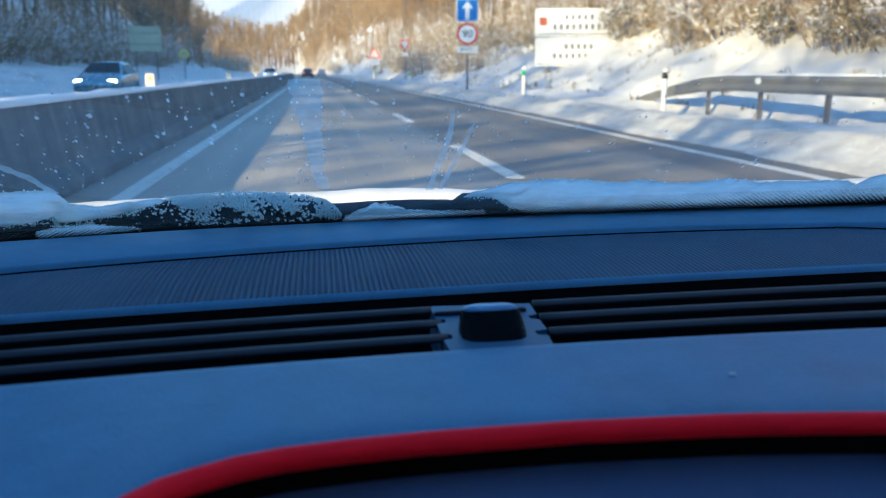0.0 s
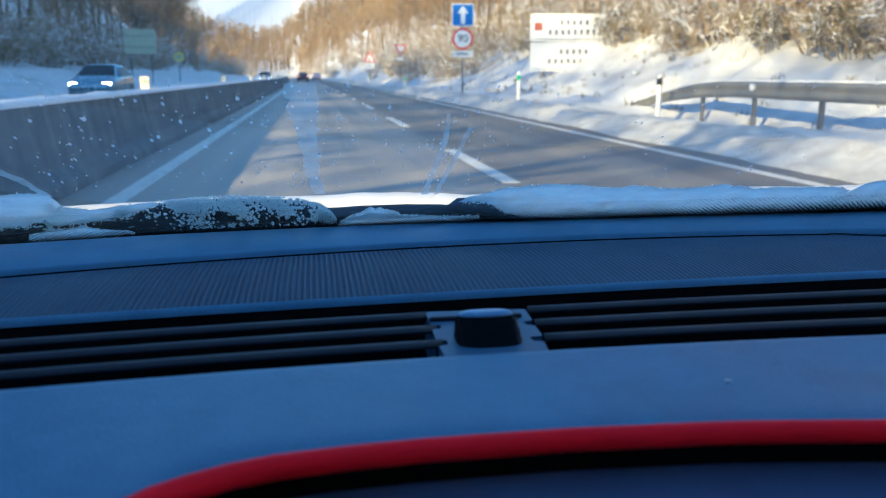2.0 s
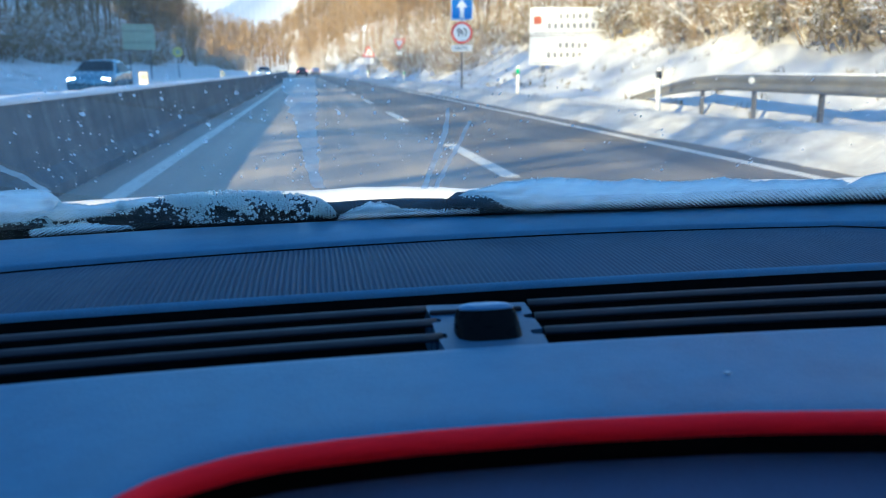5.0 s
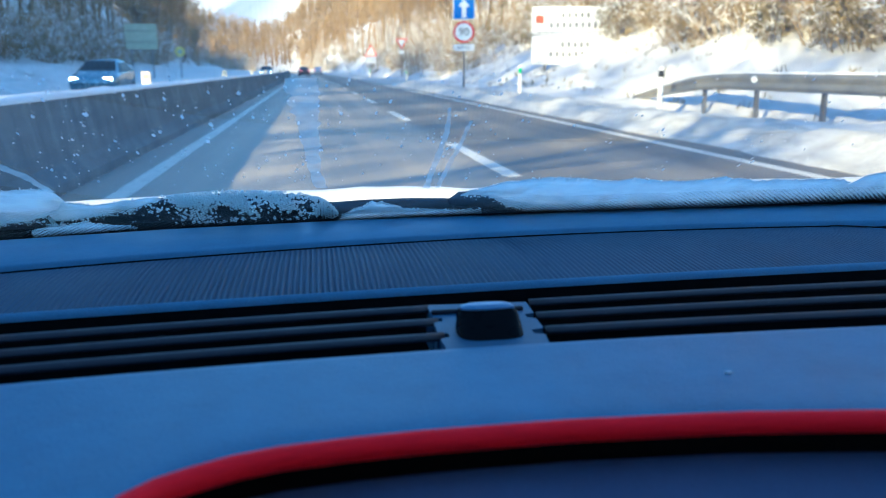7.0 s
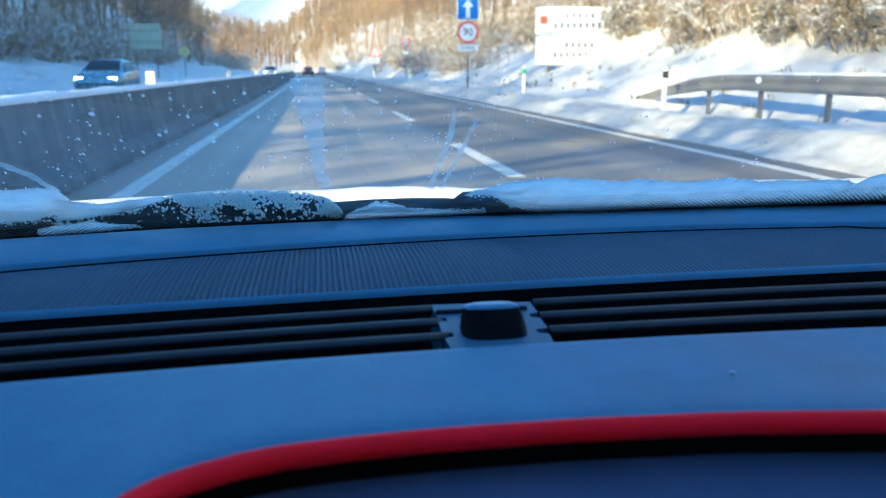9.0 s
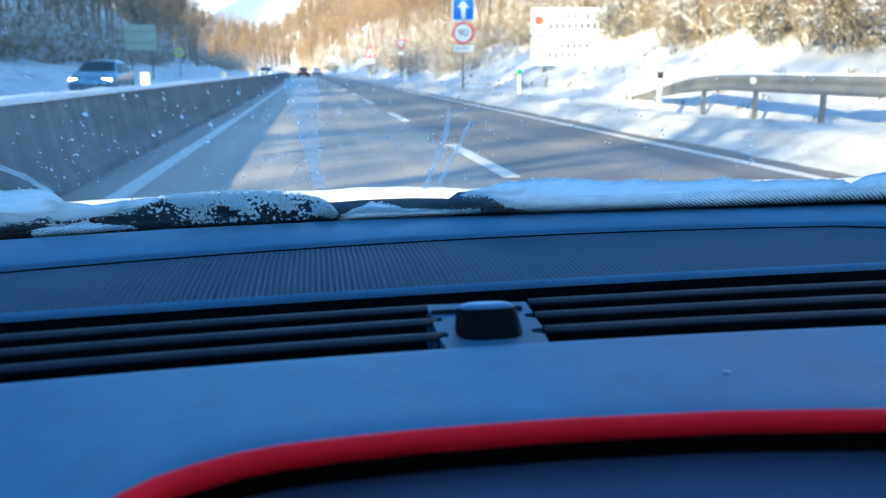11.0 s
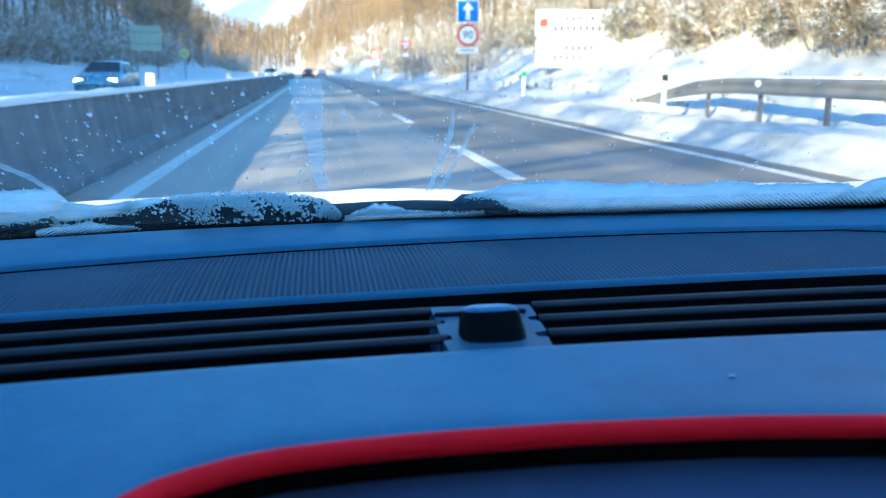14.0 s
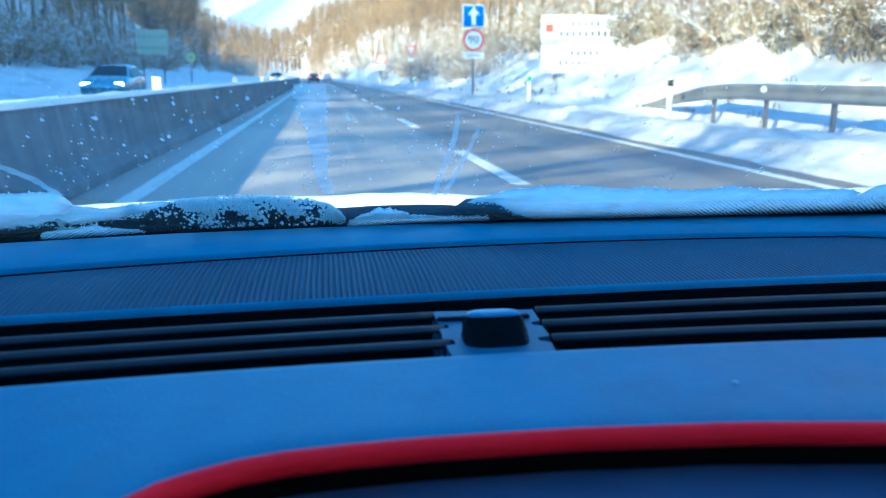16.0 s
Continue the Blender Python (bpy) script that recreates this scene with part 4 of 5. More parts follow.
def build_traffic():
    blue = plain("blue_grey_paint", (0.20, 0.30, 0.38), (0.26, 0.37, 0.45), 0.25, 0.4)
    silver = plain("silver_paint", (0.42, 0.44, 0.46), (0.5, 0.52, 0.54), 0.3, 0.5)
    dark = plain("dark_grey_paint", (0.05, 0.05, 0.055), (0.08, 0.08, 0.085), 0.3, 0.4)
    build_car("blue-grey hatchback with lit headlights on the opposite carriageway", blue, pose(-8.4 + centre(36), 36, 0))
    build_car("silver car with lit headlights far off on the opposite carriageway", silver, pose(-5.0 + centre(112), 112, 0, 0, 0, 2))
    build_car("dark car far ahead in the barrier lane", dark, pose(0.1 + centre(135), 135, 0, 0, 0, 183))
    build_car("pale car far ahead in the outer lane", silver, pose(3.5 + centre(175), 175, 0, 0, 0, 183))


# ---------------- the car that carries the camera ----------------
Z = EYE.z
CX = 0.06                                   # the car's middle
XL, XR = -0.66, 0.78                        # inner sides
top = Z - 0.100                             # dashboard top


def seam(x):
    return 0.489 - 0.35 * (x - 0.2) ** 2


def cover_end(x):
    return 0.3775 - 0.10 * (x - 0.32) ** 2


def vent_low(x):
    return 0.2805 - 0.22 * (x - 0.11) ** 2


rim_shape = table([(-0.0640, -0.06), (-0.0625, 0.06), (-0.0605, 0.12), (-0.0565, 0.158), (-0.0525, 0.174), (-0.0475, 0.1855), (-0.041, 0.1925), (-0.0335, 0.1970), (-0.0235, 0.2017), (-0.0125, 0.2048),
                  (0.006, 0.2070), (0.0255, 0.2083), (0.0665, 0.2086), (0.117, 0.2058), (0.161, 0.1998), (0.22, 0.188), (0.30, 0.170), (0.45, 0.12), (0.62, -0.06)])


def rim_line(x):
    return rim_shape(x) - 0.0026


SLOPE = radians(29)
GLASS0 = Vector((0, 0.545, Z - 0.098))      # foot of the windscreen
UPGLASS = Vector((0, -math.cos(SLOPE), math.sin(SLOPE)))
OUTGLASS = Vector((0, math.sin(SLOPE), math.cos(SLOPE)))


def on_glass(x, s, out=0.0):
    """A point of the windscreen: x across, s metres up from its foot, lifted out by so much."""
    return GLASS0 + Vector((x, 0, 0)) + UPGLASS * s + OUTGLASS * out


def outside(x, s, out):
    """The same for what lies out on the glass, with s taken along the line of sight of a low eye."""
    a, b = on_glass(x, s), on_glass(x, s - 2.67 * out, out)
    return Vector((x * b.y / a.y, b.y, b.z))


def columns(n=150, a=XL, b=XR):
    return span(a, b, n)


ledge_end = table([(-0.7, 0.40), (-0.3, 0.480), (-0.19, 0.511), (-0.097, 0.529), (0.008, 0.5395), (0.09, 0.5455), (0.132, 0.5462), (0.30, 0.5466), (0.43, 0.5466), (0.6, 0.54), (0.8, 0.5)])


glass_low = table([(-0.5, -0.045), (-0.213, -0.027), (-0.102, -0.016), (0.008, -0.011), (0.129, -0.003), (0.297, -0.002), (0.414, 0.001), (0.7, 0.002)])


def front_foot(x):
    return 0.565


def build_dash(car):
    # front pad, ending at the red-trimmed hollow
    xs = sorted(set(span(XL, -0.07, 30) + [-0.0640, -0.0632, -0.0625, -0.0615, -0.0605, -0.0585, -0.0565, -0.0545, -0.0525, -0.05, -0.0475, -0.044, -0.041, -0.037, -0.0335, -0.0285, -0.0235, -0.018, -0.0125, -0.003]
                           + span(0.006, 0.62, 60) + span(0.63, XR, 8)))
    rows = []
    for x in xs:
        y0 = rim_line(x) if -0.064 <= x <= 0.62 else -0.06
        y1 = vent_low(x)
        col = []
        inner = y1 - 0.012
        for y in (y0, y0 + 0.003, y0 + 0.006, y0 + 0.010, y0 + 0.016, y0 + (inner - y0) * 0.35, y0 + (inner - y0) * 0.7, inner, y1 - 0.005, y1 - 0.0015):
            edge = max(0.0, 1 - (y - y0) / 0.016) if -0.064 <= x <= 0.62 else 0.0
            fall = 0.085 * max(0.0, (0.24 - y) / 0.30) ** 1.4 * float(np.interp(x, [-0.22, -0.075], [1.0, 0.0]))
            col.append(Vector((x, y, top - 0.0035 * edge ** 2 - fall)))
        col.append(Vector((x, y1, top - 0.0012)))
        col.append(Vector((x, y1 + 0.001, top - 0.005)))
        col.append(Vector((x, y1 + 0.0012, top - 0.05)))
        rows.append(col)
    dash = part("dashboard", loft("dashboard", rows, M_DASH), car, "blue-grey grained plastic dashboard top")
    # lip between vent and ribbed cover, then the ledge to the glass
    rows, duct = [], []
    for x in columns(90):
        y = cover_end(x)
        duct.append([Vector((x, y - 0.0062, top - 0.05)), Vector((x, y - 0.0061, top - 0.0032))])
        rows.append([Vector((x, y - 0.0062, top - 0.0034)), Vector((x, y - 0.0059, top - 0.0022)), Vector((x, y - 0.0050, top - 0.0010)), Vector((x, y - 0.0034, top)), Vector((x, y - 0.0015, top - 0.0006)), Vector((x, y, top - 0.0035))])
    part("vent_lip", loft("vent_lip", rows, M_DASH), dash, "thin raised lip behind the vent")
    # wall set apart in black, as no light should seem to reach it
    part("duct_wall", loft("duct_wall", duct, M_VOID), dash, "rear wall of the vent duct, coloured black for shade")
    rows = []
    for x in columns(90):
        y, e = seam(x), ledge_end(x)
        rows.append([Vector((x, y, top - 0.0035)), Vector((x, y + 0.0008, top - 0.0006)), Vector((x, y + 0.003, top + 0.0004)), Vector((x, (y + e) / 2, top + 0.0012)), Vector((x, e - 0.004, top + 0.001)), Vector((x, e - 0.0008, top + 0.001)), Vector((x, e, top + 0.001)), Vector((x, e + 0.0003, top + 0.0004)), Vector((x, e + 0.0015, top - 0.002)), Vector((x, e + 0.004, top - 0.02))])
    part("rear_ledge", loft("rear_ledge", rows, M_DASH), dash, "smooth plastic ledge below the windscreen")
    # cover of fine ribs, its end rounded
    rows = []
    rib = 0.0029
    for k in range(int((0.3985 - XL) / rib)):
        for f, dz in ((0.0, 0.0), (0.28, 0.0003), (0.56, 0.0), (0.63, -0.0010), (0.93, -0.0010)):
            x = XL + (k + f) * rib
            dz *= float(np.interp(x, [-0.20, -0.09, 0.05, 0.14], [0.3, 1.0, 1.0, 0.2]))
            y0, y1 = cover_end(x), seam(x) - 0.0025
            if x > 0.33:
                y1 -= (y1 - y0) * (1 - math.sqrt(max(0, 1 - ((x - 0.33) / 0.0705) ** 2))) * 0.9
            rows.append([Vector((x, y0 + (y1 - y0) * g, top - 0.003 + dz * (g < 1) + 0.002 * math.sin(math.pi * g))) for g in (0, 0.25, 0.5, 0.75, 0.96, 1)])
    part("ribbed_cover", loft("ribbed_cover", rows, M_RIB), dash, "dark finely ribbed cover panel")
    part("cover_gap", loft("cover_gap", [[Vector((x, seam(x) - 0.0060, top - 0.0065)), Vector((x, seam(x) - 0.0002, top - 0.0065)), Vector((x, seam(x) - 0.0002, top - 0.0026))] for x in columns(60, XL, 0.335)], M_VOID, smooth=False), dash, "dark gap behind the ribbed cover")
    rows = []
    for x in columns(24, 0.333, 0.4004):
        y1 = seam(x) - 0.0025
        y1 -= (y1 - cover_end(x)) * (1 - math.sqrt(max(0, 1 - ((x - 0.33) / 0.0705) ** 2))) * 0.9
        rows.append([Vector((x, y1 + 0.0002, top - 0.0026)), Vector((x + 0.001, y1 + 0.0021, top - 0.0022))])
    part("cover_gap", loft("cover_gap", rows, M_VOID), dash, "dark gap round the end of the ribbed cover")
    rows = []
    for x in columns(30, 0.325, XR):
        rows.append([Vector((x, cover_end(x), top - 0.0045)), Vector((x, seam(x) + 0.001, top - 0.0045 + (0.004 if x > 0.401 else 0)))])
    part("cover_surround", loft("cover_surround", rows, M_DASH), dash)
    # defroster vent, its floor blackened to stand for shade in the duct
    vent = part("defroster_vent", loft("vent_floor", [[Vector((x, vent_low(x), top - 0.04)), Vector((x, cover_end(x) - 0.006, top - 0.04))] for x in columns(40)], M_VOID), dash, "slotted defroster vent, the shade on its floor coloured black")
    for f, left_end, right_end in ((0.26, 0.0475, 0.0890), (0.49, 0.0478, 0.0904), (0.725, 0.0468, 0.0925)):
        for a, b in ((XL, left_end), (right_end, XR)):
            ring = []
            for x in columns(60, a, b):
                y = vent_low(x) + (cover_end(x) - 0.0075 - vent_low(x)) * f
                ring.append([Vector((x, y + dy, top + dz)) for dy, dz in ((-0.0026, -0.0040), (-0.0029, -0.0033), (-0.0023, -0.0027), (0.0, -0.0021), (0.0022, -0.0018), (0.0026, -0.0025), (0.0014, -0.0038), (-0.0012, -0.0045))])
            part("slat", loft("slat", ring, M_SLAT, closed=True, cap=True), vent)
    # plate that holds the light sensor
    pts = [(0.0455, 0.2795), (0.0850, 0.2815), (0.0865, 0.2950), (0.0825, 0.2965), (0.0825, 0.3010), (0.0880, 0.3025), (0.0885, 0.3160), (0.0850, 0.3175), (0.0850, 0.3215), (0.0895, 0.3235), (0.0905, 0.3400), (0.0460, 0.3425),
           (0.0460, 0.3230), (0.0495, 0.3220), (0.0495, 0.3180), (0.0455, 0.3170), (0.0450, 0.3040), (0.0490, 0.3020), (0.0490, 0.2975), (0.0450, 0.2960)]
    n = len(pts)
    verts = [Vector((x, y, top - 0.002)) for x, y in pts] + [Vector((x, y, top - 0.02)) for x, y in pts]
    faces = [tuple(range(n))] + [(i, n + i, n + (i + 1) % n, (i + 1) % n) for i in range(n)]
    plate = part("sensor_plate", mesh_of("sensor_plate", verts, faces, M_PLATE), dash, "small plastic plate between the vent slots")
    bar = box_mesh("step", 0.040, 0.0025, 0.003, M_SLAT, 0.0008, (0.066, 0.3285, top - 0.0018))
    part("step", bar, dash)
    rings = []
    for h, f in ((0.0, 1.0), (0.10, 1.0), (0.42, 0.97), (0.60, 0.95), (0.74, 0.915), (0.86, 0.85), (0.93, 0.785), (0.98, 0.70), (1.0, 0.60), (1.0, 0.3)):
        ring = []
        for j in range(40):
            t = j * math.tau / 40
            c, s2 = math.cos(t), math.sin(t)
            px = 0.0131 * math.copysign(abs(c) ** 0.62, c) * f
            py = 0.0108 * math.copysign(abs(s2) ** 0.6, s2) * (1 - 0.72 * h)
            ring.append(Vector((0.0654 + px, 0.3015 + py * (0.4 + 0.6 * f) + 0.0058 * h, top - 0.002 + 0.0100 * h)))
        rings.append(ring)
    nub = part("light_sensor", loft("light_sensor", rings[:6], M_SENSOR, closed=True), dash, "black rounded light sensor")
    # separate top, coloured blue as if it mirrored the sky
    part("sensor_top", loft("sensor_top", rings[5:], M_SENSORTOP, closed=True, cap=True), nub, "glossy bevelled top, the sky's reflection painted in blue")
    # red piping and the hollow under it
    path = [Vector((-0.0640, -0.05, top - 0.002)), Vector((-0.0632, 0.02, top - 0.002))] + [Vector((x, rim_line(x), top - 0.0006)) for x in xs if -0.0626 <= x <= 0.6]
    part("red_piping", tube("red_piping", path, 0.0034, M_RED, 14), dash, "glossy red piping round the hollow")
    rows, lower = [], []
    for x in [q for q in xs if -0.064 <= q <= 0.62]:
        y = rim_line(x)
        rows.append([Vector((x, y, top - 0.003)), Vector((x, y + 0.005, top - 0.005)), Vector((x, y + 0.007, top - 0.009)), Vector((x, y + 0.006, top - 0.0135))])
        lower.append([Vector((x, y + 0.0055, top - 0.0130)), Vector((x, y + 0.001, top - 0.0150)), Vector((x, y - 0.012, top - 0.0215)), Vector((x, y - 0.02, top - 0.03)), Vector((x, y - 0.024, top - 0.10))])
    # this sheet is coloured near-black for the shade under the piping
    part("hollow_shade", loft("hollow_shade", rows, M_VOID), dash, "black sheet for the shade under the piping")
    part("hollow_panel", loft("hollow_panel", lower, M_NAVY), dash, "dark navy panel inside the hollow")
    part("lower_panel", box_mesh("lower_panel", XR - XL, 0.22, 0.02, M_DASHDARK, 0.006, (CX, 0.075, top - 0.105)), dash, "dark panel in the hollow")
    part("dash_core", box_mesh("dash_core", XR - XL, 0.5, 0.30, M_VOID, 0.0, (CX, 0.42, top - 0.23)), dash)


def build_shell(car):
    """Windscreen, roof, sides and running gear, closed all round."""
    rows = [[on_glass(x, s) for x in span(-0.64, 0.76, 29)] for s in (-0.045, 0.0, 0.035, 0.2, 0.5, 0.86)]
    screen = part("windscreen", loft("windscreen", rows, M_GLASS), car, "raked windscreen, specked with salt")
    screen.visible_shadow = False
    # black dotted edge
    ss = [-0.045, -0.02, -0.01, 0.0, 0.01, 0.02, 0.035]
    xs = span(-0.64, 0.76, 60)
    rows = [[on_glass(x, s, -0.0015) for x in xs] for s in ss]
    me = loft("dotted_edge", rows, M_FRIT)
    uv = me.uv_layers.new(name="glass")
    for lp in me.loops:
        i = lp.vertex_index
        x = xs[i % len(xs)]
        uv.data[lp.index].uv = (x, ss[i // len(xs)] - glass_low(x))
    part("dotted_edge", me, screen, "black dotted border of the glass")
    # cowl behind the glass and the bonnet
    rows = []
    for x in span(-0.70, 0.82, 30):
        f = front_foot(x)
        rows.append([Vector((x, f + 0.004, Z - 0.135)), Vector((x, f + 0.03, Z - 0.130)), Vector((x, f + 0.085, Z - 0.1085)), Vector((x, f + 0.100, Z - 0.1060)), Vector((x, f + 0.115, Z - 0.1060)), Vector((x, f + 0.16, Z - 0.118)), Vector((x, f + 0.18, Z - 0.16))])
    part("cowl", loft("cowl", rows, M_VOID), car, "black plastic cowl below the windscreen")
    rows = []
    for y, z, w in ((0.70, -0.135, 0.80), (0.9, -0.16, 0.81), (1.2, -0.21, 0.80), (1.5, -0.27, 0.77), (1.68, -0.33, 0.70), (1.74, -0.45, 0.66), (1.74, -0.78, 0.66)):
        rows.append([Vector((CX + w * f, y - 0.12 * abs(f) ** 3, Z + z - 0.03 * f * f)) for f in span(-1, 1, 15)])
    part("bonnet", loft("bonnet", rows, M_BODY), car, "dark painted bonnet")
    # roof, unseen; raised and widened to shade the snow at the glass foot
    rows = []
    for y, z in ((-0.20, 0.325), (-0.35, 0.43), (-0.9, 0.505), (-1.6, 0.47), (-2.0, 0.36)):
        rows.append([Vector((CX + 0.67 * f, y, Z + z - 0.11 * f ** 6)) for f in span(-1, 1, 21)])
    part("roof", loft("roof", rows, M_BODY), car, "dark painted roof")
    rows = [[p - Vector((0, 0, 0.03)) for p in r] for r in rows]
    part("headliner", loft("headliner", rows, M_CLOTH), car, "grey cloth headliner")
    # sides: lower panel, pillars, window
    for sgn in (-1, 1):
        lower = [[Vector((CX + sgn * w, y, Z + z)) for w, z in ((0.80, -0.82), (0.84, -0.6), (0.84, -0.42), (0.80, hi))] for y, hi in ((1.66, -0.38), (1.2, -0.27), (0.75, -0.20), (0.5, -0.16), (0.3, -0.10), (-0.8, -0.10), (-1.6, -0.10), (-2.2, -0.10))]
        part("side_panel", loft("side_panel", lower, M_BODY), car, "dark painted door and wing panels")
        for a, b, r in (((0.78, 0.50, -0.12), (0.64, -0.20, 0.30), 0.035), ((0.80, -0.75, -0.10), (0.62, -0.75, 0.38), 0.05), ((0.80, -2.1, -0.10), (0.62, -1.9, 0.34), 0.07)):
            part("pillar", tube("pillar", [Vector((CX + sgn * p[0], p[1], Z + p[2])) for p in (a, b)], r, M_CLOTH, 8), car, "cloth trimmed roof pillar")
        # unseen frame, added and tapered to block the sun from the dashboard
        part("shade_frame", loft("shade_frame", [[Vector((CX + sgn * w, y, Z + z)) for w, z in ((0.72 - (up - 0.13) * 0.44, up), (0.72 - (up - 0.13) * 0.30, up - 0.02), (0.72, 0.12), (0.70, 0.12), (0.70 - (up - 0.13) * 0.42, up - 0.05))] for y, up in ((0.12, 0.175), (-0.02, 0.215), (-0.13, 0.262), (-0.20, 0.33), (-0.26, 0.37), (-0.36, 0.37), (-0.9, 0.37), (-1.6, 0.37), (-2.0, 0.35))], M_CLOTH, closed=True, cap=True), car, "unseen cloth trimmed frame, added deep to keep sun off the dashboard")
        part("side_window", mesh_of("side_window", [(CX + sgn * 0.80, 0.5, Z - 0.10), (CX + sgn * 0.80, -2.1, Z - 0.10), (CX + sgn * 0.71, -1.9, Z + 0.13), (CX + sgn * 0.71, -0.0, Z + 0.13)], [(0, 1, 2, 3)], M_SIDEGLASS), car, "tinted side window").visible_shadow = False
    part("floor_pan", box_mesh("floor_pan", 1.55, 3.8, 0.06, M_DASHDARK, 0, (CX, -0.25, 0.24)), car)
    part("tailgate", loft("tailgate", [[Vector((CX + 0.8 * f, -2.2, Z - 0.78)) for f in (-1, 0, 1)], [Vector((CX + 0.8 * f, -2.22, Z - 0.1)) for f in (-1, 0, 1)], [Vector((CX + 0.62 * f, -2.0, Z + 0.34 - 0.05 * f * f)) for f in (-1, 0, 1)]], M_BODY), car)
    seat = box_mesh("seat", 0.5, 0.5, 0.14, M_CLOTH, 0.05, (0, 0, 0), 3)
    back = box_mesh("seat_back", 0.48, 0.14, 0.62, M_CLOTH, 0.05, (0, -0.26, 0.32), 3)
    for x in (-0.37, 0.37):
        b = part("seat", seat, car, "grey cloth front seat", pose(CX + x, -0.55, Z - 0.45))
        part("seat_back", back, b)
    bm = bmesh.new()
    bmesh.ops.create_cone(bm, cap_ends=True, segments=28, radius1=0.31, radius2=0.31, depth=0.19, matrix=Matrix.Rotation(math.pi / 2, 4, "Y"))
    tyre = bm_mesh("wheel", bm, M_RUBBER)
    for x in (-0.74, 0.74):
        for y in (1.1, -1.45):
            part("wheel", tyre, car, "black tyre", pose(CX + x, y, 0.31))


arm_top = table([(-0.30, 0.004), (-0.21, 0.012), (-0.165, 0.020), (-0.15, 0.034), (-0.134, 0.034), (-0.107, 0.0445), (-0.09, 0.048), (-0.073, 0.0515), (-0.056, 0.054), (-0.040, 0.0525), (-0.023, 0.051), (-0.010, 0.046), (0.002, 0.038), (0.009, 0.025), (0.0139, 0.006)])
arm_low = table([(-0.30, -0.03), (-0.2, -0.012), (-0.1, -0.004), (0.0139, -0.002)])


def build_wiper(car):
    rows = []
    for x in span(-0.25, 0.0138, 90):
        a, b = arm_low(x), arm_top(x) + 0.0007 * noise.noise(Vector((x * 120, 0, 0)))
        c, r = (a + b) / 2, (b - a) / 2
        rows.append([outside(x, c + r * math.cos(k * math.tau / 16), 0.029 + 0.005 * math.sin(k * math.tau / 16)) for k in range(16)])
    part("wiper_arm", loft("wiper_arm", rows, M_WIPER, closed=True, cap=True), car, "black wiper arm under a broken crust of snow")
    # frozen grains that cling in front of the arm
    rnd = random.Random(31)
    verts, faces = [], []
    for _ in range(52000):
        x = rnd.uniform(-0.205, 0.0135)
        a, b = arm_low(x), arm_top(x)
        h = rnd.uniform(0.0, 1.07)
        s = a + (b - a) * h
        n = 0.46 * noise.noise(Vector((x * 75, s * 38, 3))) + 0.40 * noise.noise(Vector((x * 400, s * 170, 8))) + 0.42 * noise.noise(Vector((x * 900, s * 380, 5)))
        bare = max(0.0, 1 - ((x + 0.104) / 0.017) ** 2) * 0.35
        left = 0.30 if x < -0.120 else 0.0
        if n < float(np.interp(h, [0, 0.25, 0.5, 0.72, 0.9, 1.07], [0.18, 0.11, 0.03, -0.05, -0.13, -0.08])) + bare + left:
            continue
        c = outside(x, s, rnd.uniform(0.004, 0.008))
        r = 0.00022 + 0.0006 * rnd.random() ** 1.6
        n0 = len(verts)
        for d in ((1, 0, 0), (0, 1, 0), (-1, 0, 0), (0, -1, 0), (0, 0, 1), (0, 0, -1)):
            verts.append(c + Vector(d) * r * rnd.uniform(0.7, 1.3))
        for p, q in ((0, 1), (1, 2), (2, 3), (3, 0)):
            faces += [(n0 + p, n0 + q, n0 + 4), (n0 + q, n0 + p, n0 + 5)]
    thing("wiper_crust", "broken crust of frozen snow grains over the wiper arm", "snow", "snow on the windscreen", kind="stuff", data=mesh_of("wiper_crust", verts, faces, M_ICE))
    blade = [outside(x, s, 0.012) for x, s in ((0.0, 0.016), (0.03, 0.019), (0.06, 0.020), (0.084, 0.019), (0.0905, 0.016))]
    part("wiper_blade", tube("wiper_blade", blade, [0.0045, 0.005, 0.005, 0.0045, 0.002], M_DASHDARK, 10), car, "black wiper blade")
    tip = [outside(x, s, 0.013) for x, s in ((0.086, 0.024), (0.092, 0.028), (0.104, 0.027), (0.116, 0.021), (0.128, 0.010))]
    part("wiper_tip", tube("wiper_tip", tip, [0.002, 0.0056, 0.0062, 0.0056, 0.003], M_WIPER, 10), car, "black wiper tip half buried in snow")


